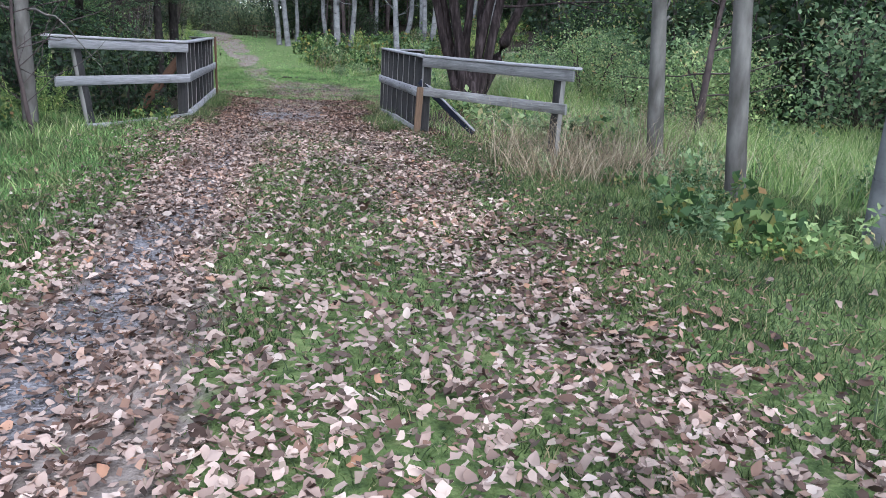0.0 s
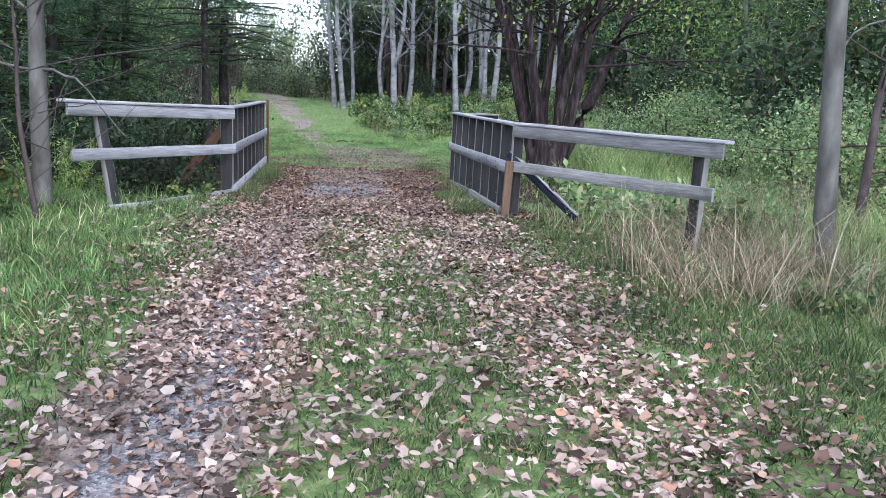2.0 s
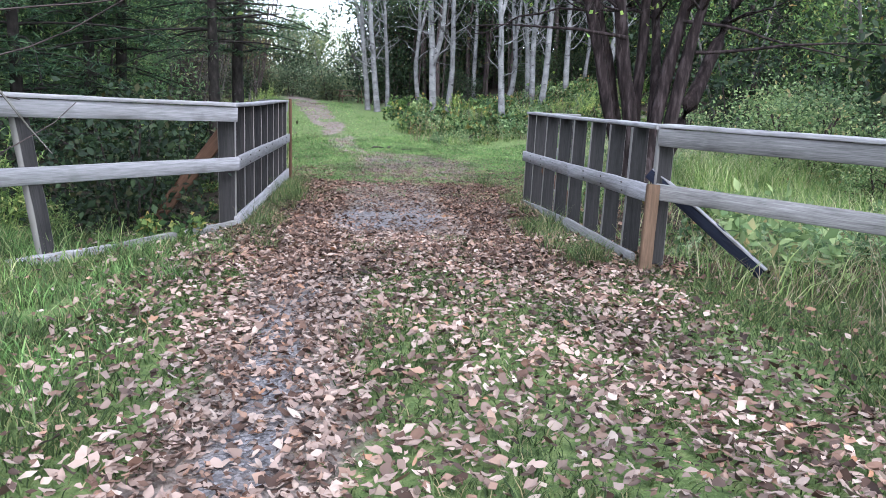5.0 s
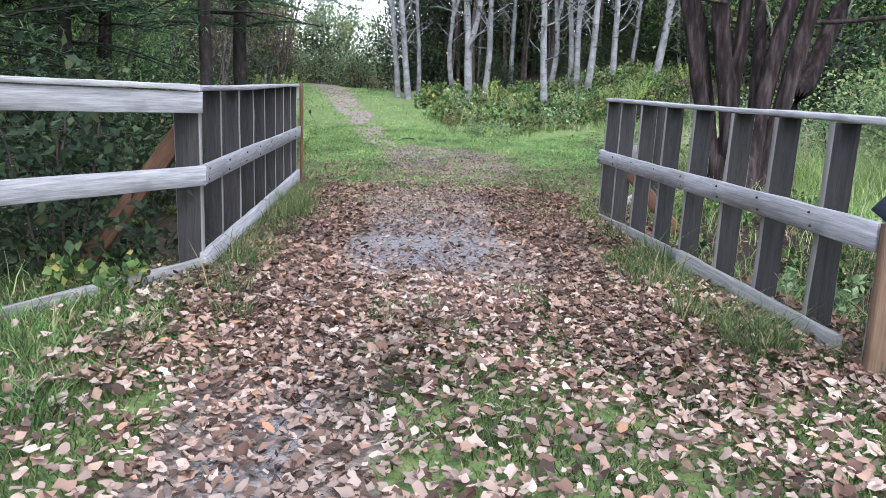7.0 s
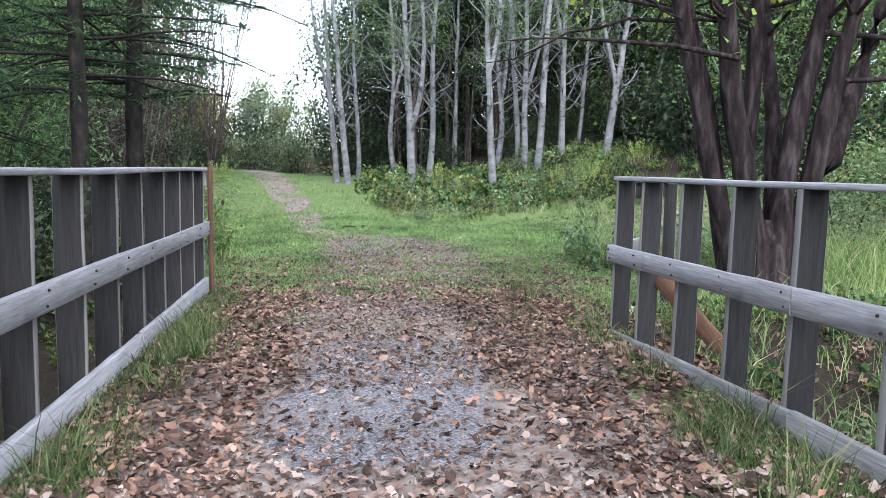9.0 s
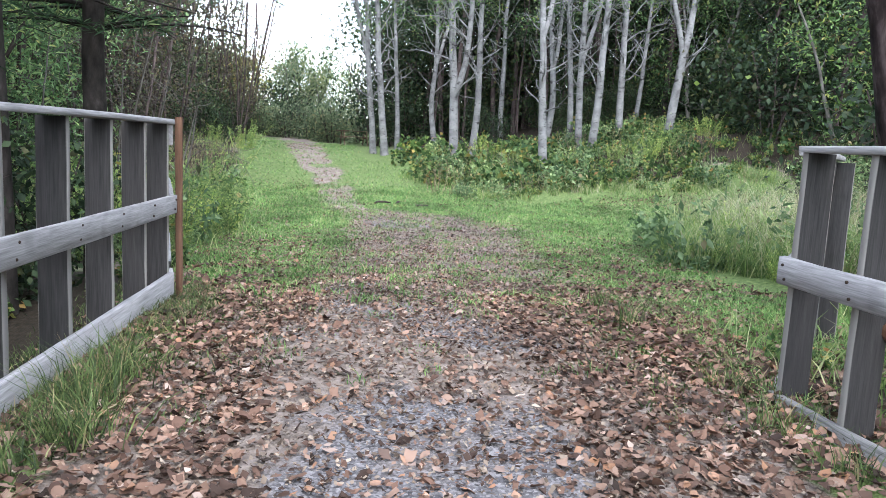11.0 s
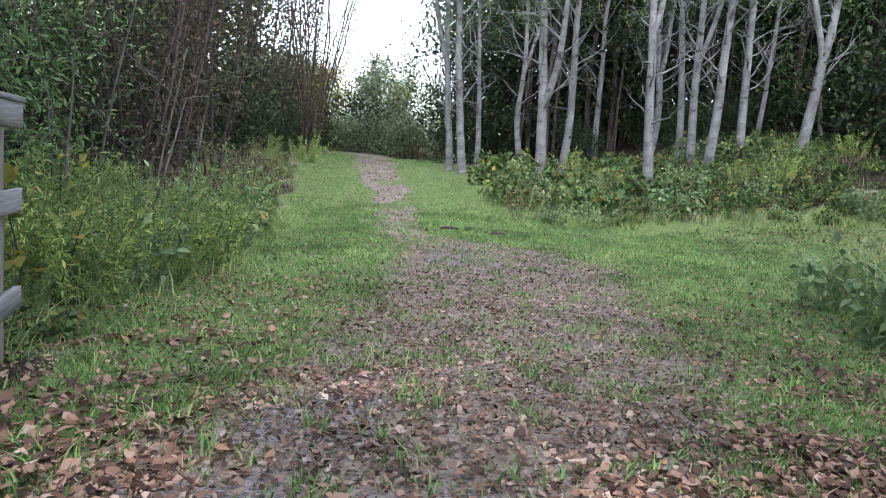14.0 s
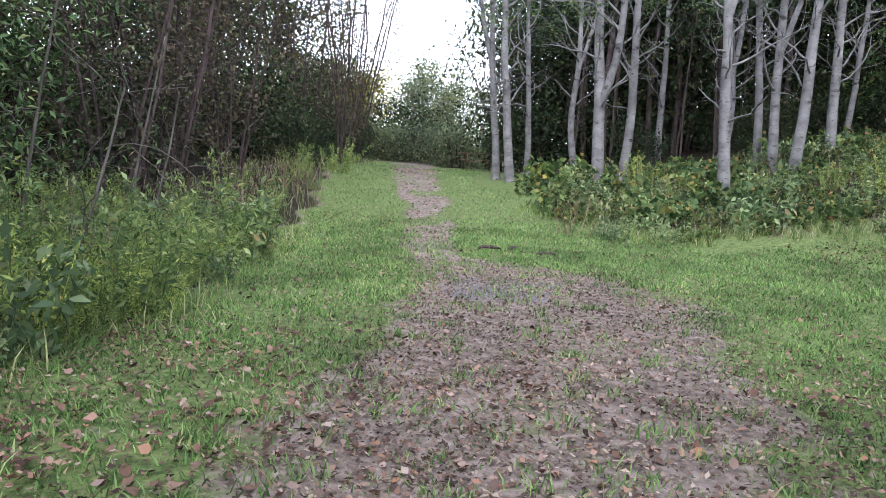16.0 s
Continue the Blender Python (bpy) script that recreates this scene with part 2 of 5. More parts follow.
def mesh_of(name, verts, faces, mat, shade=False):
    """One mesh from an array of corners and a list of face arrays."""
    me = bpy.data.meshes.new(name)
    verts = np.asarray(verts, np.float32)
    faces = [np.asarray(f, np.int32) for f in faces if len(f)]
    me.vertices.add(len(verts))
    me.vertices.foreach_set("co", verts.ravel())
    loops = np.concatenate([f.ravel() for f in faces])
    sizes = np.concatenate([np.full(len(f), f.shape[1], np.int32) for f in faces])
    me.loops.add(len(loops))
    me.loops.foreach_set("vertex_index", loops)
    me.polygons.add(len(sizes))
    me.polygons.foreach_set("loop_start", np.concatenate([[0], np.cumsum(sizes)[:-1]]).astype(np.int32))
    if shade:
        me.polygons.foreach_set("use_smooth", np.ones(len(sizes), bool))
    me.materials.append(mat)
    me.update(calc_edges=True)
    me.validate()
    return me


class Shape:
    """Collects corners and faces of one mesh."""

    def __init__(self):
        self.v, self.f, self.count = [], {3: [], 4: []}, 0

    def add(self, verts, faces):
        faces = np.asarray(faces)
        self.v.append(np.asarray(verts))
        self.f[faces.shape[1]].append(faces + self.count)
        self.count += len(verts)
        return self

    def mesh(self, name, mat, shade=False):
        return mesh_of(name, np.concatenate(self.v), [np.concatenate(f) for f in self.f.values() if f], mat, shade)


def part(name, mesh, parent, label=""):
    ob = new(name, mesh)
    ob.parent = parent
    return tagged(ob, label)


def tube(shape, pts, radii, sides=7):
    """A limb along a line of points."""
    pts, radii = np.asarray(pts, float), np.asarray(radii, float)
    d = np.gradient(pts, axis=0)
    d /= np.linalg.norm(d, axis=1, keepdims=True) + 1e-9
    ref = np.where(np.abs(d[:, 2:3]) > 0.9, [[1.0, 0, 0]], [[0, 0, 1.0]])
    u = np.cross(d, ref)
    u /= np.linalg.norm(u, axis=1, keepdims=True) + 1e-9
    w = np.cross(d, u)
    a = np.linspace(0, 2 * np.pi, sides, endpoint=False)
    ring = pts[:, None] + radii[:, None, None] * (np.cos(a)[None, :, None] * u[:, None] + np.sin(a)[None, :, None] * w[:, None])
    k, s = len(pts), np.arange(sides)
    i = (np.arange(k - 1)[:, None] * sides + s).ravel()
    j = (np.arange(k - 1)[:, None] * sides + (s + 1) % sides).ravel()
    shape.add(ring.reshape(-1, 3), np.stack([i, j, j + sides, i + sides], 1))


def wander(start, step, count, drift, g, pull=(0, 0, 0)):
    """A line of points that sways as a limb does."""
    pts, d = [np.array(start, float)], np.array(step, float)
    size = np.linalg.norm(d)
    for _ in range(count - 1):
        d = d + g.normal(0, drift * size, 3) + np.array(pull) * size
        d *= size / (np.linalg.norm(d) + 1e-9)
        pts.append(pts[-1] + d)
    return np.array(pts)


def leaves(shape, centres, size, g, flat=0.5, slim=0.55, fold=0.25):
    """Small folded leaves at the given places."""
    c = np.asarray(centres)
    k = len(c)
    a = g.uniform(0, 2 * np.pi, k)
    tilt = g.normal(0, flat, k)
    ax = np.stack([np.cos(a) * np.cos(tilt), np.sin(a) * np.cos(tilt), np.sin(tilt)], 1)
    side = np.cross(ax, g.normal(0, 1, (k, 3)) * flat + [0, 0, 1.0])
    side /= np.linalg.norm(side, axis=1, keepdims=True) + 1e-9
    up = np.cross(side, ax)
    s = (size * g.uniform(0.6, 1.35, k))[:, None]
    v = np.stack([c, c + ax * s * 0.45 + side * s * slim * 0.5 + up * s * fold * 0.4, c + ax * s, c + ax * s * 0.45 - side * s * slim * 0.5 + up * s * fold * 0.4], 1)
    b = np.arange(k)[:, None] * 4
    shape.add(v.reshape(-1, 3), np.concatenate([b + [0, 1, 2], b + [0, 2, 3]]))


def blades(shape, roots, height, width, g, bend=0.45):
    """Grass blades: bent, tapering strips rooted at the given places."""
    r = np.asarray(roots)
    k = len(r)
    a, f = g.uniform(0, 2 * np.pi, k), g.uniform(0, 2 * np.pi, k)
    h = (height * g.uniform(0.5, 1.3, k)).reshape(-1, 1)
    lean = np.stack([np.cos(a), np.sin(a), np.zeros(k)], 1) * (h * bend * g.uniform(0.2, 1.4, k)[:, None])
    side = np.stack([np.cos(f), np.sin(f), np.zeros(k)], 1) * width * g.uniform(0.7, 1.3, k)[:, None] * 0.5
    up = np.array([0, 0, 1.0])
    m = r + up * h * 0.55 + lean * 0.35
    t = r + up * h * 0.92 + lean
    v = np.stack([r - side, r + side, m - side * 0.8, m + side * 0.8, t], 1)
    b = np.arange(k)[:, None] * 5
    shape.add(v.reshape(-1, 3), np.concatenate([b + [0, 1, 3], b + [0, 3, 2], b + [2, 3, 4]]))


# ---- the lie of the land ----
RISE_Y = [-400, -30, -13, -8, -3, 0, 5, 7.5, 9, 14, 19, 22, 26, 30, 33, 36, 42, 60, 120, 900]
RISE_Z = [0.6, 0.4, 0.29, 0.17, 0.02, -0.08, -0.14, -0.36, -0.48, -0.57, -0.57, -0.4, 0.0, 0.42, 0.62, 0.7, 0.8, 0.85, 1.2, 2.0]


def waves(x, y, f):
    return np.sin(x * f + 1.3 * np.sin(y * f * 0.7)) * np.cos(y * f * 0.9 + np.sin(x * f * 1.1))


def land(x, y):
    x, y = np.asarray(x, float), np.asarray(y, float)
    z = (np.interp(y - 0.6, RISE_Y, RISE_Z) + np.interp(y, RISE_Y, RISE_Z) + np.interp(y + 0.6, RISE_Y, RISE_Z)) / 3
    z = z + smooth((y - 20) / 7) * (0.35 + 1.0 * smooth((x - 3) / 8)) * smooth((x + 0.5) / 3)
    z = z + np.clip(0.06 * (x - 4), 0, 0.6) * smooth((y - 3) / 6)
    z = z - 1.0 * smooth((-x - 1.93) / 1.3) * np.exp(-((y - 2.6) / 1.9) ** 2)
    z = z - 0.55 * smooth((x - 1.98) / 0.8) * np.exp(-((y - 0.7) / 1.5) ** 2) * smooth((7 - x) / 3)
    z = z + 0.25 * smooth((-x - 3) / 5)
    z = z + 2.4 * smooth((y - 34) / 18) * smooth((x - 1) / 6) + 2.0 * smooth((x - 13) / 14) + 2.5 * smooth((-x - 11) / 14) + 2.0 * smooth((y - 58) / 18) * smooth((7 - x) / 6)
    off = smooth((np.abs(x) - 1.6) / 2)
    z = z + 0.035 * waves(x, y, 1.1) * (0.3 + off) + 0.012 * waves(x + 7, y, 4.3) * (0.5 + off)
    track = np.exp(-((x + 0.95) / 0.35) ** 2) * smooth((-0.5 - y) / 2)
    return z - 0.035 * track + 0.03 * np.exp(-((x - 0.1) / 0.4) ** 2) * smooth((-1 - y) / 2)


def on_land(x, y, dz=0.0):
    return np.stack([x, y, land(x, y) + dz], -1)


def patchy(x, y):
    return 0.5 + 0.5 * waves(x * 1.0 + 3, y + 1, 2.1) * 0.6 + 0.2 * waves(x + 1, y, 5.7)


def track_x(y):
    """The trodden line through the leaves before the bridge."""
    return np.interp(y, [-30, -14, -10.5, -8.3, -3, 0], [-1.35, -1.27, -1.1, -0.92, -0.93, -0.8]) + 0.05 * np.sin(y * 2.3)


def trail_sides(y):
    """The left and right edge of the bare ground."""
    k = [-30, -9, -4, -1.6, 0.2, 3, 5.5, 8, 10, 13, 16, 17.3, 18.5, 22, 31, 45, 60]
    lo = np.interp(y, k, [-1.75, -1.42, -1.38, -1.36, -1.6, -1.55, -1.2, -0.92, -0.83, -0.83, -0.95, -1.25, -1.65, -2.04, -4.0, -6.4, -9.5])
    hi = np.interp(y, k, [-0.75, -0.55, -0.58, -0.55, 1.35, 1.5, 1.15, 1.5, 1.9, 2.15, 2.3, 0.9, -0.75, -1.21, -2.4, -4.2, -7.0])
    return lo, hi


def gravel_mask(x, y):
    a = np.exp(-((x - track_x(y)) / np.interp(y, [-13, -6, 0], [0.26, 0.2, 0.25])) ** 4) * smooth((0.5 - y) / 1.5) * np.interp(y, [-9, -4], [0.95, 0.6])
    b = np.exp(-((x + 0.12 + 0.12 * np.sin(y * 1.9)) / 0.68) ** 4) * smooth((y + 0.2) / 0.9) * smooth((3.9 - y) / 1.5) * 0.95
    lo, hi = trail_sides(y)
    inner = smooth((x - lo) / 0.5) * smooth((hi - x) / 0.6)
    c = inner * smooth((y - 3) / 1.5) * smooth((17 - y) / 1.0) * np.interp(y, [5, 9], [1.3, 0.5]) * (0.2 + 0.5 * patchy(x * 0.7, y * 0.6))
    c = np.maximum(c, 1.0 * np.exp(-((x + 0.47) / 0.34) ** 4 - ((y - 6.8) / 0.55) ** 4))
    c = np.maximum(c, 0.85 * np.exp(-((x - 0.2) / 0.8) ** 4 - ((y - 15.3) / 1.0) ** 4))
    return np.maximum(np.maximum(a, b), c)


def soil_mask(x, y):
    """Bare trodden earth and leaf litter along the trail."""
    lo, hi = trail_sides(y)
    wob = 0.35 * (patchy(x * 0.8, y * 0.8) - 0.5)
    soft = np.interp(y, [4, 9, 17, 24], [0.4, 0.8, 0.8, 0.45])
    trodden = smooth((x - lo + 0.12 + 0.5 * (soft - 0.4) + wob) / soft) * smooth((hi - x + 0.2 + 1.6 * (soft - 0.4) + wob) / soft / np.interp(y, [4, 9, 17, 20], [1, 1.7, 1.7, 1]))
    return trodden * (1 - smooth((y - 8) / 2) * smooth((20 - y) / 2) * 0.32 * smooth((patchy(x + 5, y) - 0.5) / 0.25)) * (1 - smooth((y - 18.5) / 2) * (0.12 + 0.4 * smooth((patchy(x * 0.8 + 2, y * 0.8) - 0.45) / 0.3)))


def weed_edge(y):
    """Where the tall weeds begin on the left beyond the bridge."""
    return np.interp(y, [7, 8.5, 10, 12, 13.6, 15.5, 19, 23.5, 32], [-2.75, -2.8, -2.75, -2.65, -2.8, -3.35, -3.8, -4.2, -6.0]) + 0.16 * np.sin(np.asarray(y) * 2.7)


def meadow_edge(y):
    """Where the tall grass begins on the right beyond the bridge."""
    return np.interp(y, [5, 7.5, 9, 10.2, 12, 14, 15.5], [6.0, 5.0, 4.2, 3.9, 4.3, 5.2, 7.5]) + 0.2 * np.sin(np.asarray(y) * 2.3)


def open_lawn(x, y):
    left = np.where(np.asarray(y) < 7, -2.4, weed_edge(y) - 0.35)
    right = np.interp(y, [-30, -6, -1, 3, 6, 9, 13.5, 15, 22, 23.5, 30, 60], [2.6, 2.4, 2.1, 2.4, 4.4, 4.3, 5.0, 13, 13, 3.0, -0.8, -2.5])
    front = np.where((x > 2.0) & (y > 13), smooth((21.6 + 0.5 * np.sin(x) - y) / 0.8), 1.0)
    return smooth((x - left) / 0.5) * smooth((right - x) / 0.6) * front


def woods_and_shade(x, y):
    """The dark floor under the trees, and shade painted under weeds, grass, brush and gully."""
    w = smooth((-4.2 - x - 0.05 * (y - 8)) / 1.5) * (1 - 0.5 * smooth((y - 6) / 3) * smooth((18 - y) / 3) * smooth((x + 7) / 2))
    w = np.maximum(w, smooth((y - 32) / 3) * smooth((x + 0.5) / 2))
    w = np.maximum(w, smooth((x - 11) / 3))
    # from here on the dark colour stands in for shade below plants and rails
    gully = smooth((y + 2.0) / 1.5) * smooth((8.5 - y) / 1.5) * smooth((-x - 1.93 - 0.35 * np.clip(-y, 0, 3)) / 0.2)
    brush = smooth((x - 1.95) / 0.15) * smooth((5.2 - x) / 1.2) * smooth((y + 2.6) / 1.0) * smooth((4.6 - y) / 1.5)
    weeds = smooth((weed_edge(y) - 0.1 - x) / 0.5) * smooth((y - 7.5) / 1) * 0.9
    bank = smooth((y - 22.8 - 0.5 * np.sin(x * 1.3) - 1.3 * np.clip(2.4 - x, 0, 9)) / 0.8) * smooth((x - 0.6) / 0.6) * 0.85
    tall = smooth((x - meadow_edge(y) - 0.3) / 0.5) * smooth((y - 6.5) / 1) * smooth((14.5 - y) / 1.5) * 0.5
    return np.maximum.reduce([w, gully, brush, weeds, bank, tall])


def axis(fine0, fine1, step, far0, far1):
    mid = np.arange(fine0, fine1 + step / 2, step)
    out = lambda edge, far: edge + np.sign(far - edge) * np.geomspace(step, abs(far - edge), 34)
    return np.concatenate([out(fine0, far0)[::-1], mid, out(fine1, far1)])


gx, gy = axis(-5.0, 7.0, 0.11, -450, 450), axis(-16, 26, 0.14, -400, 800)
X, Y = np.meshgrid(gx, gy)
nx, ny = len(gx), len(gy)
k = (np.arange(ny - 1)[:, None] * nx + np.arange(nx - 1)).ravel()
gm = mesh_of("ground", on_land(X.ravel(), Y.ravel()), [np.stack([k, k + 1, k + nx + 1, k + nx], 1)], GROUND, True)
for key, val in (("gravel", gravel_mask(X, Y)), ("turf", np.clip(1 - 0.9 * soil_mask(X, Y) - 0.3 * smooth((patchy(X * 0.6 + 2, Y * 0.6) - 0.5) / 0.2) * smooth((Y - 5) / 3) - 0.25 * smooth((-0.5 - Y) / 2) * smooth((1.6 - X) / 0.5) * (1 - patchy(X, Y)), 0, 1) * (1 - woods_and_shade(X, Y))), ("duff_and_shade", woods_and_shade(X, Y))):
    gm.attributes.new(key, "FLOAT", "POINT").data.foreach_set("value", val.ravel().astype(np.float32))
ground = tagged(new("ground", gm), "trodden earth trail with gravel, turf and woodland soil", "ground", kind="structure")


# ---- timber railings of the small bridge ----
def plank_mesh(name, length, width, thick, mat, g, ragged=0.0):
    """A sawn board along x, its edges rounded and its faces a little uneven."""
    c, k = 0.12 * min(width, thick), 9
    xs = np.linspace(0, length, k)
    prof = np.array([(-width / 2 + c, -thick / 2), (width / 2 - c, -thick / 2), (width / 2, -thick / 2 + c), (width / 2, thick / 2 - c), (width / 2 - c, thick / 2), (-width / 2 + c, thick / 2), (-width / 2, thick / 2 - c), (-width / 2, -thick / 2 + c)])
    v = np.zeros((k, 8, 3))
    v[:, :, 0] = xs[:, None]
    v[:, :, 1:] = prof[None] + g.normal(0, 0.0018, (k, 8, 2))
    v[:, :, 2] += (0.004 * np.sin(xs * 1.7 + g.uniform(0, 6)))[:, None]
    if ragged:
        v[0, :, 0] += g.uniform(0, ragged, 8)
    s = np.arange(8)
    i = (np.arange(k - 1)[:, None] * 8 + s).ravel()
    j = (np.arange(k - 1)[:, None] * 8 + (s + 1) % 8).ravel()
    sh = Shape().add(v.reshape(-1, 3), np.stack([i, j, j + 8, i + 8], 1))
    ends = np.concatenate([v[0], v[-1]])
    cap = [[0, 2, 1], [0, 3, 2], [0, 4, 3], [0, 5, 4], [0, 6, 5], [0, 7, 6]]
    sh.add(ends, np.array(cap + [[a + 8, c2 + 8, b2 + 8] for a, b2, c2 in cap]))
    return sh.mesh(name, mat)


bg = np.random.default_rng(11)


def board(name, parent, a, b, width, thick, mat, up=(0, 0, 1), label="", ragged=0.0):
    """A board from a to b; its width runs as near as can be along up."""
    a, b = Vector(a), Vector(b)
    x = (b - a).normalized()
    y = (Vector(up) - x * x.dot(Vector(up))).normalized()
    z = x.cross(y)
    ob = part(name, plank_mesh(name, (b - a).length, width, thick, mat, bg, ragged), parent, label)
    ob.matrix_basis = Matrix(((x.x, y.x, z.x, a.x), (x.y, y.y, z.y, a.y), (x.z, y.z, z.z, a.z), (0, 0, 0, 1)))
    return ob


def railing(label):
    return tagged(new("bridge_railing"), label, "railing", "bridge railings")


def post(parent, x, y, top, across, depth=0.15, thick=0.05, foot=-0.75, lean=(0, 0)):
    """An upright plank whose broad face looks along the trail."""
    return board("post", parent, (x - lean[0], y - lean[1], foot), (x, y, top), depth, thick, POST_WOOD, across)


left = railing("grey weathered timber bridge railing with plank posts and kickboard")
lc, lf = Vector((-1.8, 0, 0)), Vector((-1.83, 5.28, 0))
board("cap_board", left, (-1.86, -0.02, 1.19), (-1.89, 5.34, 1.19), 0.15, 0.035, WOOD, (1, 0, 0))
board("mid_rail", left, (-1.78, -0.02, 0.62), (-1.815, 5.36, 0.575), 0.135, 0.038, WOOD)
board("kickboard", left, (-1.80, -0.02, -0.06), (-1.82, 2.5, -0.08), 0.27, 0.045, WOOD)
board("kickboard", left, (-1.80, 2.51, -0.08), (-1.83, 5.30, -0.09), 0.30, 0.045, WOOD)
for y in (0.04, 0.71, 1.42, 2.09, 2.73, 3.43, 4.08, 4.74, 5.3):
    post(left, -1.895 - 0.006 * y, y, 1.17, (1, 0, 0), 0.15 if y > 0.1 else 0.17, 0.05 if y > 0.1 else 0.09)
board("brace", left, (-1.93, 0.1, 0.93), (-3.0, 0.5, -0.4), 0.14, 0.045, BRACE_WOOD, (0, 0, 1), "reddish-brown diagonal brace board")

def nail_mesh():
    sh = Shape()
    tube(sh, [(0, 0, -0.004), (0, 0, 0.003), (0, 0, 0.006), (0, 0, 0.0065)], [0.0075, 0.0075, 0.0055, 0.0005], 8)
    return sh.mesh("nail", NAIL_STEEL, True)


NAIL = nail_mesh()


def nails(parent, x, y, z, side, gap=0.035):
    """Two nail heads, one above the other, on the trail side of a rail."""
    for dz in (-gap, gap):
        ob = part("nail", NAIL, parent, "rusty dark nail head")
        ob.matrix_basis = pose(x, y + 0.4 * dz, z + dz, 0, 90 * side, 0)


for y in (0.04, 0.71, 1.42, 2.09, 2.73, 3.43, 4.08, 4.74, 5.3):
    nails(left, -1.76 - 0.0065 * y, y, 0.62 - 0.0084 * y, 1)
wing = railing("grey timber wing rail leading up to the bridge, leaning end post")
le = Vector((-3.33, -2.28, 0))
d = (le - lc).normalized()
nrm = Vector((-d.y, d.x, 0))
board("cap_board", wing, (-1.84, -0.04, 1.20), (-3.35, -2.30, 1.262), 0.15, 0.035, WOOD, nrm)
board("top_rail", wing, (-1.79, -0.03, 1.105), (-3.30, -2.29, 1.165), 0.14, 0.04, WOOD)
board("mid_rail", wing, (-1.775, -0.04, 0.615), (-3.27, -2.27, 0.655), 0.135, 0.038, WOOD)
board("kickboard", wing, (-1.81, -0.04, -0.03), (-2.56, -1.28, -0.035), 0.13, 0.045, STAINED)
board("kickboard", wing, (-2.58, -1.31, -0.03), (-3.1, -2.2, 0.0), 0.11, 0.045, WOOD, ragged=0.15)
board("post", wing, (-2.93, -1.80, -0.3), (-3.09, -1.86, 1.15), 0.12, 0.09, POST_WOOD, d)

far_wing = railing("grey timber wing rail with a splintered kickboard beyond the bridge")
fe = Vector((-2.56, 7.8, 0))
d2 = (fe - lf).normalized()
n2 = Vector((-d2.y, d2.x, 0))
board("cap_board", far_wing, (-1.89, 5.36, 1.185), (-2.58, 7.8, 1.15), 0.15, 0.035, WOOD, n2)
board("top_rail", far_wing, (-1.85, 5.38, 1.09), (-2.53, 7.79, 1.06), 0.15, 0.04, WOOD)
board("mid_rail", far_wing, (-1.84, 5.38, 0.57), (-2.51, 7.75, 0.56), 0.135, 0.038, WOOD)
board("kickboard", far_wing, (-2.05, 6.1, -0.1), (-2.5, 7.72, -0.02), 0.13, 0.04, WOOD, ragged=0.35)
board("kickboard", far_wing, (-1.86, 5.4, -0.1), (-2.02, 6.0, -0.12), 0.17, 0.04, WOOD, ragged=0.3)
post(far_wing, -2.50, 7.45, 1.13, tuple(n2), 0.13, 0.09)
board("brace_stake", far_wing, (-1.795, 5.42, -0.6), (-1.80, 5.40, 1.225), 0.05, 0.03, BRACE_WOOD, (1, 0, 0), "thin reddish wooden stake")

right = railing("grey weathered timber bridge railing with plank posts and sloping mid rail")
board("cap_board", right, (1.93, -1.86, 1.195), (1.89, 3.16, 1.185), 0.15, 0.035, WOOD, (1, 0, 0))
board("mid_rail", right, (1.81, -1.93, 0.665), (1.80, 0.52, 0.615), 0.14, 0.038, WOOD)
board("mid_rail", right, (1.80, 0.53, 0.613), (1.81, 3.2, 0.565), 0.14, 0.038, WOOD)
board("kickboard", right, (1.80, -1.75, -0.01), (1.77, 0.44, -0.05), 0.27, 0.045, STAINED)
board("kickboard", right, (1.79, 0.45, -0.06), (1.81, 3.14, -0.20), 0.26, 0.045, STAINED)
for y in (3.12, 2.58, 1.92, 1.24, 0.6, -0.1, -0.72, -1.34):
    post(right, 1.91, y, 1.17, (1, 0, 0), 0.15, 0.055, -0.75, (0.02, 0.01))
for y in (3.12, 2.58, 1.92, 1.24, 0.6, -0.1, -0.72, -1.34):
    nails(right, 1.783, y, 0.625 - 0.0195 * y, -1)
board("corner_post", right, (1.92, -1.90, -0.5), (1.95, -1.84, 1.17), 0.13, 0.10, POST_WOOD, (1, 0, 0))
board("stub_post", right, (1.76, -2.12, -0.35), (1.83, -1.98, 0.74), 0.10, 0.06, STAKE_WOOD, (1, 0, 0), "tan split stub post beside the corner")
board("brace", right, (1.98, 2.56, 0.45), (2.62, 2.12, -0.35), 0.13, 0.045, BRACE_WOOD, (0, 0, 1), "reddish-brown diagonal brace board")

wing_r = railing("dark grey timber wing rail with a navy brace board below")
d3 = (Vector((3.38, -4.47, 0)) - Vector((1.9, -1.85, 0))).normalized()
n3 = Vector((-d3.y, d3.x, 0))
board("cap_board", wing_r, (1.92, -1.88, 1.205), (3.39, -4.48, 1.205), 0.15, 0.035, WOOD, n3)
board("top_rail", wing_r, (1.88, -1.90, 1.115), (3.34, -4.48, 1.115), 0.14, 0.04, STAINED)
board("mid_rail", wing_r, (1.86, -1.95, 0.68), (3.27, -4.50, 0.70), 0.13, 0.038, STAINED)
board("post", wing_r, (3.25, -4.2, -0.4), (3.26, -4.2, 1.16), 0.13, 0.10, POST_WOOD, d3)
board("brace", wing_r, (1.86, -1.80, 0.82), (2.60, -2.42, 0.12), 0.10, 0.06, NAVY, (0, 0, 1), "dark navy-painted brace board")
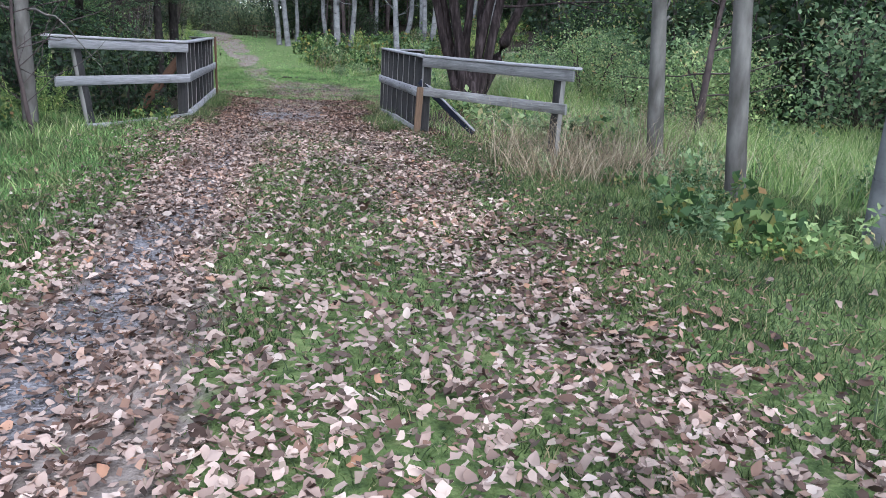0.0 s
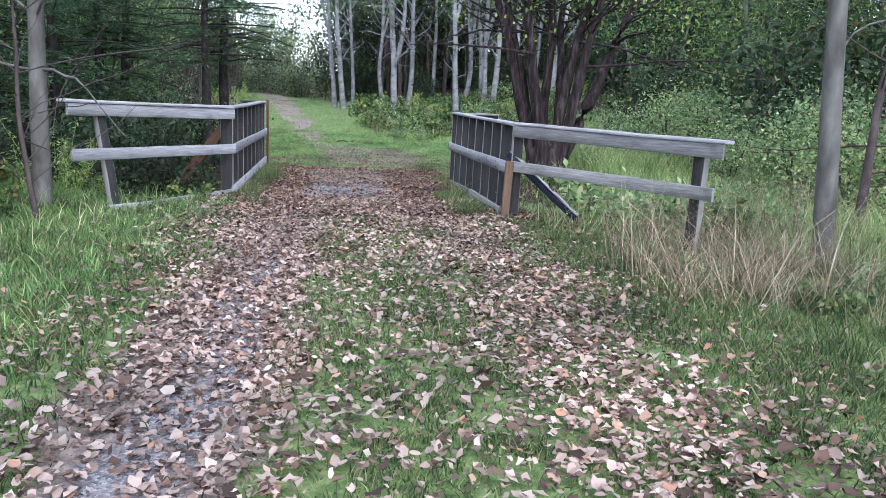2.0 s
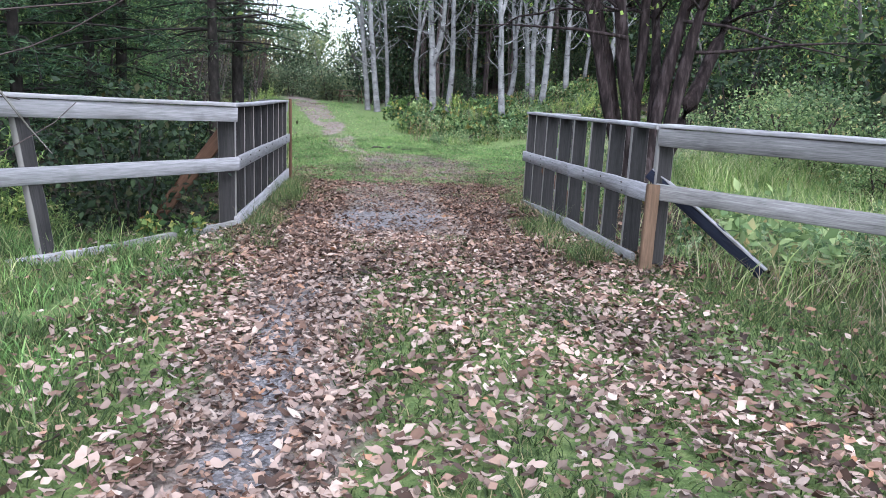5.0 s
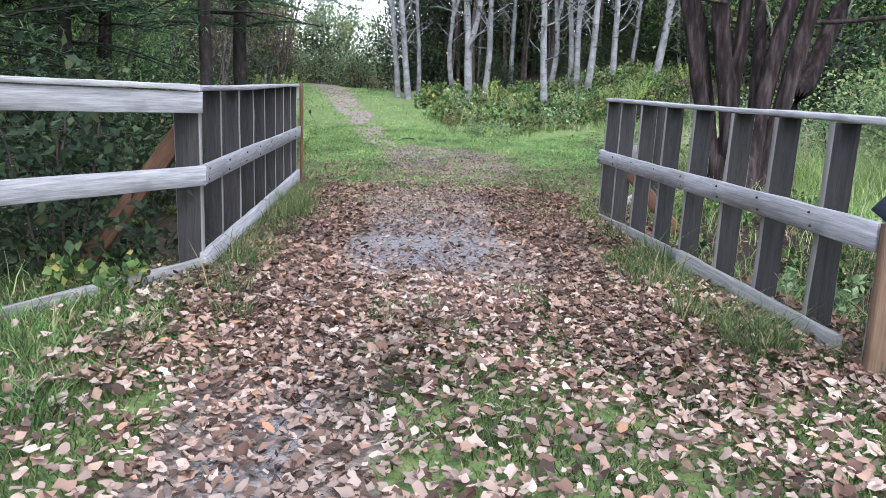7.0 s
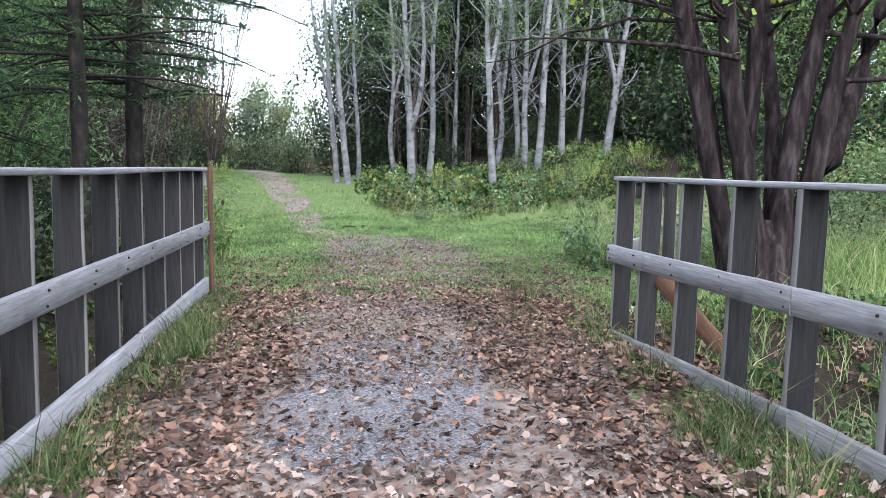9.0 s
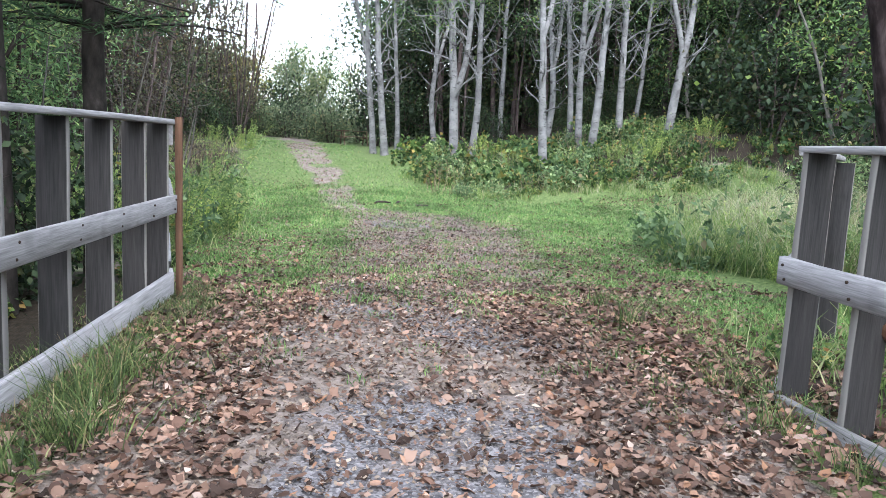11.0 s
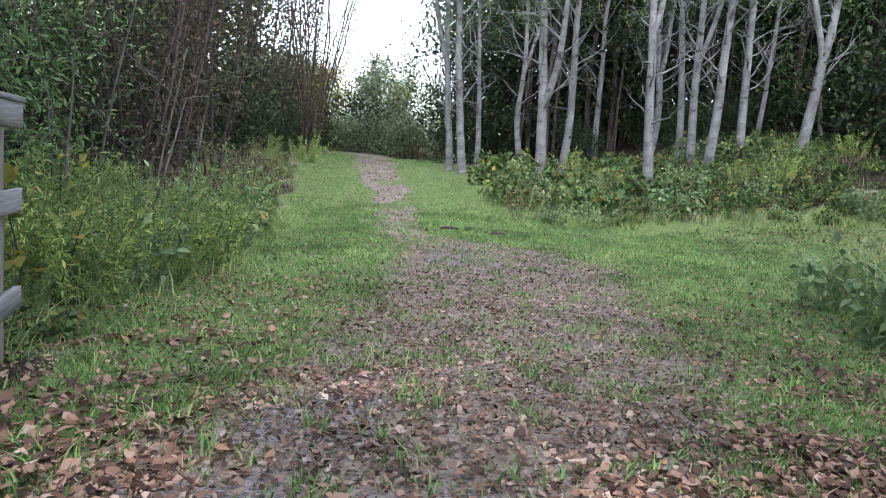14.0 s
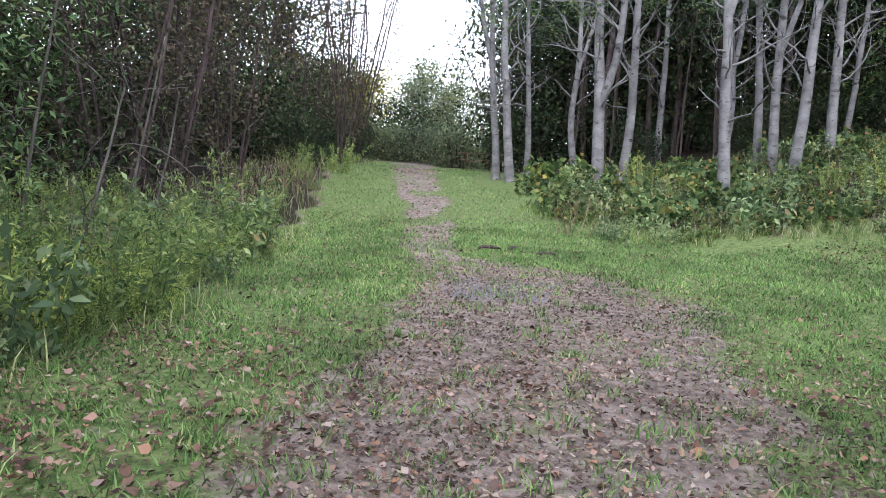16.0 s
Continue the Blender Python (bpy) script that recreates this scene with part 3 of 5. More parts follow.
board("brace_trim", wing_r, (1.875, -1.83, 0.855), (2.615, -2.45, 0.155), 0.012, 0.064, WOOD, (0, 0, 1), "thin pale strip along the top edge")

far_wing_r = railing("grey timber wing rail at the far end of the bridge")
board("cap_board", far_wing_r, (1.93, 3.20, 1.18), (2.99, 4.75, 1.15), 0.15, 0.035, WOOD, (0.9, -0.4, 0))
board("top_rail", far_wing_r, (1.97, 3.24, 1.09), (3.0, 4.74, 1.06), 0.14, 0.04, POST_WOOD)
board("mid_rail", far_wing_r, (1.86, 3.22, 0.55), (2.90, 4.74, 0.57), 0.13, 0.038, WOOD)
board("kickboard", far_wing_r, (1.85, 3.2, -0.18), (2.88, 4.72, -0.05), 0.17, 0.04, WOOD)
post(far_wing_r, 2.95, 4.55, 1.13, (0.9, -0.4, 0), 0.13, 0.09)


# ---- trees ----
def tree(name, label, category="tree", group=""):
    return tagged(new(name), label, category, group)


def spruce(g, height, radius, trunk_r, label, clear=1.2):
    t = tree("spruce_tree", label, "spruce", "spruces by the bridge")
    wood, green = Shape(), Shape()
    line = wander((0, 0, -0.3), (0, 0, height / 12), 13, 0.015, g)
    tube(wood, line, np.linspace(trunk_r, 0.015, 13), 8)
    z = clear
    while z < height * 0.97:
        f = (z - clear) / (height - clear)
        reach = radius * (1 - f) ** 0.8 * (0.55 + 0.45 * smooth(f * 5))
        for _ in range(g.integers(3, 6)):
            a, r = g.uniform(0, 2 * np.pi), reach * g.uniform(0.6, 1.15)
            step = np.array([np.cos(a), np.sin(a), 0.10]) * r / 6
            p = wander((0, 0, z), step, 7, 0.06, g, (0, 0, -0.06))
            tube(wood, p, np.linspace(0.022, 0.004, 7), 4)
            if z < clear + 0.6 and g.uniform() < 0.5:
                continue
            across = np.cross(step, (0, 0, 1.0))
            across /= np.linalg.norm(across)
            for q in np.linspace(1.2, 6, 10):
                base = p[int(q) - 1] + (p[min(int(q), 6)] - p[int(q) - 1]) * (q % 1)
                for side in (-1, 1):
                    ln = 0.42 * r * (1 - q / 8) * g.uniform(0.5, 1.1) / 1.5 + 0.08
                    m = 8
                    s = np.linspace(0.1, 1, m)[:, None]
                    twig = base + (across * side * 0.8 + step / np.linalg.norm(step) * 0.6) * ln * s - np.array([0, 0, 0.35]) * ln * s ** 2
                    leaves(green, twig + g.normal(0, 0.012, twig.shape), 0.13, g, 0.45, 0.13, 0.1)
        z += g.uniform(0.16, 0.30)
    part("trunk", wood.mesh("trunk", SPRUCE_BARK, True), t)
    part("crown", green.mesh("crown", NEEDLES), t)
    return t


def broadleaf(g, name, label, height, spread, trunk_r, count, leaf, bark_m, leaf_m, clear=0.25, stems=1, group="", category="tree", clump=0.45, slim=0.6):
    """Trunk, limbs and a ragged crown of leaves in clumps."""
    t = tree(name, label, category, group)
    wood, green, tips = Shape(), Shape(), []
    for s in range(stems):
        a = g.uniform(0, 2 * np.pi)
        lean = 0.0 if stems == 1 else 0.22
        line = wander((0.15 * np.cos(a) * (stems > 1), 0.15 * np.sin(a) * (stems > 1), -0.3), np.array([lean * np.cos(a), lean * np.sin(a), 1]) * height / 11, 12, 0.05, g)
        tube(wood, line, np.linspace(trunk_r, 0.02, 12), 7 if stems < 5 else 4)
        for q in np.arange(max(1, int(11 * clear)), 11.5, 0.55 if stems == 1 else 1.0 if stems < 5 else 2.2):
            i = min(int(q), 10)
            b = line[i] + (line[i + 1] - line[i]) * (q % 1)
            f = q / 11.5
            r = spread * (1.1 - f) ** 0.6 * g.uniform(0.5, 1.15)
            a = g.uniform(0, 2 * np.pi)
            p = wander(b, np.array([np.cos(a), np.sin(a), 0.45 + 0.4 * f]) * r / 6, 7, 0.16, g)
            tube(wood, p, np.linspace(trunk_r * 0.32 * (1.2 - f), 0.006, 7), 5 if stems < 5 else 3)
            tips += [p[3], p[5], p[6]] + [p[j] + g.normal(0, 0.22 * spread, 3) * [1, 1, 0.7] for j in (2, 4, 5, 6)]
    tips = np.array(tips)
    per = max(1, count // len(tips))
    c = np.repeat(tips, per, 0) + g.normal(0, clump, (len(tips) * per, 3)) * [1, 1, 0.75]
    leaves(green, c, leaf, g, 0.7, slim)
    part("trunk", wood.mesh("trunk", bark_m, True), t)
    part("crown", green.mesh("crown", leaf_m), t)
    return t


def put(ob, x, y, turn=0.0, size=1.0, dz=0.0):
    return Matrix.Translation((x, y, float(land(x, y)) + dz)) @ Matrix.Rotation(turn, 4, "Z") @ Matrix.Scale(size, 4)


def place(ob, x, y, turn=0.0, size=1.0, dz=0.0):
    ob.matrix_basis = put(ob, x, y, turn, size, dz)
    return ob


tg = np.random.default_rng(21)

# pale poplars on the bank: x, y, trunk radius, lean, fork height (0: none), bow
POPLARS = [
    (0.0, 31.0, 0.17, -0.09, 0, 0.0), (-0.55, 31.9, 0.15, -0.07, 4.2, 0.0), (0.54, 34, 0.13, -0.03, 0, 0.1), (2.27, 34, 0.14, -0.06, 3.4, -0.25),
    (2.44, 27.7, 0.19, -0.05, 1.9, 0.0), (3.1, 28.6, 0.15, 0.05, 0, 0.15), (5.28, 35, 0.14, 0.02, 0, 0.0), (6.56, 31.5, 0.15, 0.06, 2.8, 0.35),
    (5.2, 24.6, 0.16, -0.05, 4.0, 0.0), (7.07, 29, 0.13, -0.05, 0, 0.1), (6.97, 27, 0.14, -0.04, 3.5, 0.0), (7.15, 26, 0.155, 0.05, 0, 0.0),
    (8.6, 27.7, 0.15, 0.02, 5, 0.05), (10.6, 32, 0.11, 0.08, 0, 0.0), (10.33, 27.4, 0.18, 0.15, 2.7, 0.0),
]


def poplar(g, r, lean, fork, bow):
    t = tree("poplar_tree", "pale grey poplar with dark scars and bare branching top", "poplar", "poplars on the bank")
    wood, twigs, green = Shape(), Shape(), Shape()
    h, k = g.uniform(10.5, 13), 16
    s = np.linspace(0, 1, k)
    line = np.stack([lean * h * s + bow * np.sin(s * 9) * np.exp(-2 * s), 0.3 * g.normal() * s + 0.1 * np.sin(4 * s), h * s - 0.3], 1)
    line[:, :2] += np.cumsum(g.normal(0, 0.02, (k, 2)), 0)
    rad = r * (1.12 - 0.95 * s)
    rad[0] *= 1.25
    tube(wood, line, rad, 10)
    stems = [(line, rad)]
    if fork:
        i = int(np.argmin(np.abs(line[:, 2] - fork)))
        a = g.choice([-1, 1]) * g.uniform(0.22, 0.38)
        p = wander(line[i], (a * 0.55, g.normal(0, 0.1), 0.62), 13, 0.05, g, (-a * 0.07, 0, 0.03))
        tube(wood, p, np.linspace(rad[i] * 0.8, 0.02, 13), 8)
        stems.append((p, np.linspace(rad[i] * 0.8, 0.02, 13)))
    for ln, rr in stems:
        for q in np.arange(2.5, len(ln) - 1.2, 0.42):
            i = int(q)
            b = ln[i] + (ln[i + 1] - ln[i]) * (q % 1)
            if b[2] < 1.9:
                continue
            a, size = g.uniform(0, 2 * np.pi), g.uniform(0.6, 1.9)
            p = wander(b, np.array([np.cos(a), np.sin(a), g.uniform(0.3, 1.1)]) * size / 6, 7, 0.22, g, (0, 0, 0.08))
            tube(twigs, p, np.linspace(min(0.035, rr[i] * 0.4), 0.006, 7), 5)
            for j in (2, 3, 4, 5):
                d = p[j] - p[j - 1]
                w = wander(p[j], d * 0.6 + g.normal(0, 0.08, 3), 5, 0.25, g)
                tube(twigs, w, np.linspace(0.009, 0.003, 5), 3)
                if b[2] > 4 and g.uniform() < 0.75:
                    leaves(green, np.repeat(w[2:], 7, 0) + g.normal(0, 0.12, (21, 3)), 0.075, g, 0.8, 0.8)
    part("trunk", wood.mesh("trunk", POPLAR, True), t)
    part("bare_crown", twigs.mesh("bare_crown", POPLAR, True), t, "bare pale grey branches and twigs")
    if green.count:
        part("crown", green.mesh("crown", FOREST), t, "thin sparse green leaves")
    return t


for x, y, r, lean, fork, bow in POPLARS:
    place(poplar(tg, r * 0.88, lean, fork, bow), x, y)


# stems: foot x and y, slope x and y, radius
BIG_STEMS = [(-0.30, -0.12, -0.34, -0.05, 0.15), (-0.26, 0.18, -0.22, 0.12, 0.15), (-0.14, -0.30, -0.13, -0.08, 0.19), (0.02, 0.2, -0.05, 0.12, 0.15), (0.08, -0.28, 0.02, -0.12, 0.17), (0.26, 0.1, 0.11, 0.05, 0.14), (0.30, -0.2, 0.20, -0.1, 0.16), (0.40, 0.05, 0.48, 0.08, 0.19)]


def big_tree(g):
    """The old many-stemmed tree beside the railing."""
    t = tree("many_stemmed_tree", "old dark purplish-brown tree with many spreading stems", "tree")
    wood, twigs, green = Shape(), Shape(), Shape()
    foot = wander((0, 0, -0.6), (0, 0, 0.3), 6, 0.02, g)
    tube(wood, foot, [0.56, 0.49, 0.44, 0.42, 0.40, 0.24], 14)
    part("trunk_base", wood.mesh("trunk_base", BIG_BARK, True), t)
    for ox, oy, dx, dy, r in BIG_STEMS:
        p = wander((ox * 0.75, oy * 0.75, 0.1), (dx * 0.30, dy * 0.30, 0.37), 20, 0.05, g, (dx * 0.05, dy * 0.03, 0.01))
        stem = Shape()
        tube(stem, p, 0.66 * r * np.linspace(1.2, 0.35, 20) * (1 + 0.07 * g.normal(0, 1, 20)), 11)
        for q in (12, 14):
            b = wander(p[q], (p[q + 1] - p[q]) * 0.9 + g.normal(0, 0.13, 3), 12, 0.07, g, (dx * 0.03, dy * 0.03, 0.02))
            tube(stem, b, np.linspace(r * 0.6, 0.02, 12), 8)
        part("stem", stem.mesh("stem", BIG_BARK, True), t)
        for q in range(8, 20):
            for _ in range(2):
                a = g.uniform(0, 2 * np.pi)
                b = wander(p[q], np.array([np.cos(a) * 1.1, np.sin(a), g.uniform(0.05, 0.8)]) * 0.30, 8, 0.16, g)
                tube(twigs, b, np.linspace(0.026, 0.005, 8), 5)
                for j in (3, 5, 6):
                    w = wander(b[j], g.normal(0, 0.12, 3) + (b[j] - b[j - 1]) * 0.4, 5, 0.2, g)
                    tube(twigs, w, np.linspace(0.008, 0.003, 5), 3)
                    if w[0][2] > 3.2:
                        leaves(green, np.repeat(w[1:], 3, 0) + g.normal(0, 0.15, (12, 3)), 0.085, g, 0.8, 0.8)
    for a, z, ln in ((2.9, 2.6, 2.6), (0.1, 2.4, 3.4), (0.35, 2.9, 3.0)):
        b = wander((0.5 * np.cos(a), -0.3, z), np.array([np.cos(a), -0.35, 0.02]) * ln / 9, 10, 0.07, g)
        tube(twigs, b, np.linspace(0.035, 0.006, 10), 5)
    part("bare_crown", twigs.mesh("bare_crown", BIG_BARK, True), t)
    part("crown", green.mesh("crown", LIGHT_LEAF), t, "sparse yellowish green leaves")
    return t


place(big_tree(tg), 4.2, 5.05)

# spruces left of the bridge
s1 = place(spruce(np.random.default_rng(3), 9.5, 2.6, 0.13, "dark green spruce with dead lower twigs", 2.3), -2.93, 6.85)
place(spruce(np.random.default_rng(4), 8.5, 2.5, 0.11, "dark green spruce with drooping boughs", 2.2), -3.0, 5.2)
s3 = spruce(np.random.default_rng(5), 8.0, 2.9, 0.12, "full dark green spruce with low boughs", 0.5)
place(s3, -5.4, 3.6)
for x, y, a, s in ((-6.5, 0.9, 1.0, 0.9), (-5.8, 7.5, 2.2, 1.1), (-8.3, 4.6, 3.4, 1.25), (-8.2, -1.8, 4.0, 1.05), (-6.4, -4.6, 5.0, 0.95), (-8.8, 9.5, 0.3, 1.3), (-11, 1.5, 1.7, 1.3), (-9.5, -7.5, 2.9, 1.2), (-11.5, 7, 4.4, 1.35)):
    copy_thing(s3, put(s3, x, y, a, s))
for x, y, a, s in ((-5.4, 7.9, 2.0, 1.0), (-7.9, 10.4, 0.6, 1.1), (-5.0, -7.5, 3.0, 0.9)):
    copy_thing(s1, put(s1, x, y, a, s))


def plain_trunk(g, r, h, lean, mat, label, twig=True, crown=0):
    t = tree("slim_tree", label, "tree")
    wood, twigs = Shape(), Shape()
    p = wander((0, 0, -0.2), (lean[0] * h / 12, lean[1] * h / 12, h / 12), 13, 0.012 if crown else 0.03, g)
    tube(wood, p, r * np.linspace(1.1, 0.4, 13), 9)
    for q in range(3, 12):
        for _ in range(2 if twig else 1):
            a = g.uniform(0, 2 * np.pi)
            b = wander(p[q], np.array([np.cos(a), np.sin(a), g.uniform(0.1, 0.8)]) * 0.22, 8, 0.2, g)
            tube(twigs, b, np.linspace(r * 0.22, 0.004, 8), 4)
    part("trunk", wood.mesh("trunk", mat, True), t)
    part("bare_crown", twigs.mesh("bare_crown", mat, True), t)
    if crown:
        green = Shape()
        c = p[g.integers(7, 13, crown // 30)] + g.normal(0, 0.95, (crown // 30, 3)) * [1, 1, 0.6]
        leaves(green, np.repeat(c, 30, 0) + g.normal(0, 0.3, (crown // 30 * 30, 3)), 0.085, g, 0.8, 0.8)
        part("crown", green.mesh("crown", LIGHT_LEAF), t, "thinning yellow-green leaves")
    return t


place(plain_trunk(tg, 0.10, 7, (0.0, 0.0), GREY_BARK, "grey slim tree beside the wing rail", crown=3600), -3.72, -1.95)
place(plain_trunk(tg, 0.03, 2.6, (-0.1, 0.0), THIN_BARK, "thin dark sapling beside the wing rail"), -3.3, -3.2)
place(plain_trunk(tg, 0.105, 8, (-0.11, 0.0), GREY_BARK, "grey birch with a smooth banded trunk", crown=3600), 4.7, -4.25)
place(plain_trunk(tg, 0.09, 8, (-0.12, 0.0), GREY_BARK, "grey birch beside the dry grass", crown=3600), 3.95, -7.4)
place(plain_trunk(tg, 0.15, 8, (0.0, 0.0), POPLAR, "pale spotted birch at the edge of the trail", crown=3600), 4.08, -9.12)
place(plain_trunk(tg, 0.06, 4, (0.25, 0.1), THIN_BARK, "dark crooked sapling with thin branches"), 5.9, -3.0)

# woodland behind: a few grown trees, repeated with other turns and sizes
w1 = place(broadleaf(np.random.default_rng(31), "woodland_tree", "dense green woodland tree, leaves darkened for shade", 10.5, 2.6, 0.12, 4800, 0.19, THIN_BARK, WOODLAND, 0.12, group="woodland edge", clump=0.6), 4.0, 40)
w2 = place(broadleaf(np.random.default_rng(32), "woodland_tree", "tall green woodland tree with a ragged crown, leaves darkened for shade", 12.5, 2.9, 0.14, 5400, 0.20, THIN_BARK, WOODLAND, 0.10, group="woodland edge", clump=0.65), 8.5, 39)
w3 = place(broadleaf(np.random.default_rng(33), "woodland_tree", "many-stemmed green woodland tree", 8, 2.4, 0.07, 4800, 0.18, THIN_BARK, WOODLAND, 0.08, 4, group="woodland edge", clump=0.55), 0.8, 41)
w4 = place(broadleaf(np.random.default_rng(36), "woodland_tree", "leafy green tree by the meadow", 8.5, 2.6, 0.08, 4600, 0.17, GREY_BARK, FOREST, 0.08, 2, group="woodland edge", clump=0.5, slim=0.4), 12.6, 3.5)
u1 = place(broadleaf(np.random.default_rng(34), "understorey_bush", "green bush under the woodland edge, leaves darkened for shade", 3.0, 1.7, 0.03, 1700, 0.19, THIN_BARK, WOODLAND, 0.02, 5, "understorey", "bush", 0.4), 12, 40)
# crowns mostly out of view, added to keep skylight off the woodland wall
w5 = place(broadleaf(np.random.default_rng(37), "canopy_tree", "tall dark trunk with a high leafy crown added to shade the woodland", 14, 3.0, 0.13, 7000, 0.19, THIN_BARK, WOODLAND, 0.45, group="woodland canopy", clump=0.6), 6.2, 37.0)
fg = np.random.default_rng(41)


def plant_zone(sources, many, x0, x1, y0, y1, gap, lo=0.8, hi=1.2, label=""):
    """Copies at random places no nearer to each other than gap."""
    spots, tries = [], 0
    while len(spots) < many and tries < 900:
        x, y = fg.uniform(x0, x1), fg.uniform(y0, y1)
        tries += 1
        if all((x - a) ** 2 + (y - b) ** 2 > gap ** 2 for a, b in spots):
            spots.append((x, y))
            src = sources[len(spots) % len(sources)]
            tagged(copy_thing(src, put(src, x, y, fg.uniform(0, 6.28), fg.uniform(lo, hi))), label)


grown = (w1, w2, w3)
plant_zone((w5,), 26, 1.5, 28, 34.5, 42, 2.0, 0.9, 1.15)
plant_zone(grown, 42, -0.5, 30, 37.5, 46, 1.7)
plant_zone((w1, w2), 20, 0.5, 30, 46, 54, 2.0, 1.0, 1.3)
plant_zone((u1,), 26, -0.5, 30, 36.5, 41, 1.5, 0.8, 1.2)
slim = place(plain_trunk(np.random.default_rng(35), 0.05, 9, (0.05, 0.0), THIN_BARK, "slim dark trunk at the woodland edge"), 3.6, 35.6)
plant_zone((slim,), 26, 0.5, 26, 33.5, 38.5, 0.7, 0.7, 1.2)
plant_zone((w4, w1), 14, 13, 27, 24, 37, 2.2, 0.9, 1.2, "leafy woodland tree at the edge of the meadow")
plant_zone((u1,), 8, 13, 24, 24, 36, 1.8)
plant_zone((w4,), 16, 12, 18, -14, 20, 1.9)
plant_zone(grown, 12, 18, 26, -14, 22, 2.4)
plant_zone((u1,), 22, 10.5, 17, -13, 18, 1.5, 0.8, 1.2)
plant_zone(grown, 18, -18, -10.5, 14, 46, 2.2)
plant_zone((u1,), 14, -13, -9.5, 15, 45, 1.7)
plant_zone(grown, 8, -20, -13, -14, 12, 2.6)
plant_zone((u1,), 14, -10, -5.5, -14, 0, 1.5, 0.6, 1.0)
plant_zone(grown, 6, -14, 14, -30, -23, 3.0)

# leafy trees and thicket on the left beyond the bridge
o1 = place(broadleaf(np.random.default_rng(51), "ash_tree", "leafy green ash with drooping sprays", 6.5, 2.2, 0.05, 6000, 0.14, THIN_BARK, ASH_LEAF, 0.14, 3, "ash trees", slim=0.3), -8.2, 13.6)
for x, y, a, s in ((-9.6, 15.8, 1.0, 1.0), (-8.4, 10.6, 2.0, 0.95), (-10.4, 18.5, 4.0, 1.15), (-10.2, 12.4, 5.2, 1.1), (-7.0, 12.0, 0.7, 0.9), (-7.6, 15.4, 3.1, 1.0), (-6.6, 9.4, 1.9, 0.85)):
    copy_thing(o1, put(o1, x, y, a, s))
b1 = place(broadleaf(np.random.default_rng(52), "thicket_tree", "thin dark many-stemmed tree with few russet leaves", 9.0, 1.1, 0.04, 3400, 0.10, THIN_BARK, RUSSET, 0.2, 4, "thicket trees", clump=0.3), -6.6, 20.0)
for x, y, a, s in ((-7.4, 22.0, 1.0, 1.1), (-7.0, 24.5, 2.0, 1.0), (-8.6, 24.0, 3.0, 1.2), (-8.2, 27.0, 4.0, 1.0), (-9.5, 20.5, 5.0, 1.1), (-6.2, 17.6, 0.4, 0.8), (-9.4, 29.5, 1.6, 1.0), (-10, 26, 2.6, 1.2), (-7.8, 18.4, 5.6, 1.0), (-6.4, 33.5, 0.9, 0.9), (-6.9, 36.5, 1.9, 1.0), (-7.3, 40, 2.9, 1.05), (-8.0, 43.5, 3.9, 1.0), (-7.8, 34, 4.9, 1.1), (-8.6, 38, 5.9, 1.1)):
    copy_thing(b1, put(b1, x, y, a, s))
place(broadleaf(np.random.default_rng(53), "yellowing_tree", "yellow-green tree at the far end of the trail", 5.5, 2.2, 0.09, 3500, 0.2, THIN_BARK, GOLD_LEAF, 0.05, 3), -9.8, 55)
w6 = place(broadleaf(np.random.default_rng(38), "far_tree", "leafy tree at the end of the trail, leaves paled for haze", 7.0, 2.3, 0.09, 6500, 0.17, GREY_BARK, HAZY_FAR_LEAF, 0.1, 3, "far trees", clump=0.5), -5.5, 57)
plant_zone((w6,), 17, -18, -1, 53, 64, 1.6, 0.55, 0.95, "leafy tree at the end of the trail, leaves paled for haze")
u2 = place(broadleaf(np.random.default_rng(39), "far_bush", "bush where the trail turns, leaves paled for haze", 2.4, 1.5, 0.03, 1500, 0.17, THIN_BARK, HAZY_FAR_LEAF, 0.02, 5, "far bushes", "bush", 0.35), -3.2, 46.5)
plant_zone((u2,), 18, -13, -1.5, 47, 55, 1.2, 0.6, 1.1)
plant_zone((u1,), 8, -16, -1.5, 50, 56, 1.5, 0.8, 1.2)
plant_zone((u1,), 9, -8.5, -6.3, 27, 45, 1.5, 0.4, 0.7)
plant_zone((u1,), 14, 2.5, 15, 33, 36.5, 0.9, 0.35, 0.65)
plant_zone((w4,), 5, -11, -7.8, 11, 19, 1.5, 0.65, 0.95, "leafy green tree behind the goldenrod")
plant_zone((u1,), 7, -5.5, -2.6, -0.5, 6.5, 0.9, 0.3, 0.5)

for x, y, ln, h in ((-4.4, 11.6, 0.2, 2.6), (-4.9, 13.2, 0.22, 3.4), (-5.3, 11.0, 0.1, 3.0), (-4.2, 14.6, 0.15, 2.4), (-5.8, 14.2, -0.1, 3.6), (-3.9, 12.6, 0.24, 2.2), (-5.2, 16.0, 0.15, 3.2)):
    place(plain_trunk(tg, 0.022, h, (ln, 0.0), GREY_BARK, "thin leaning bare sapling among the goldenrod", False), x, y)

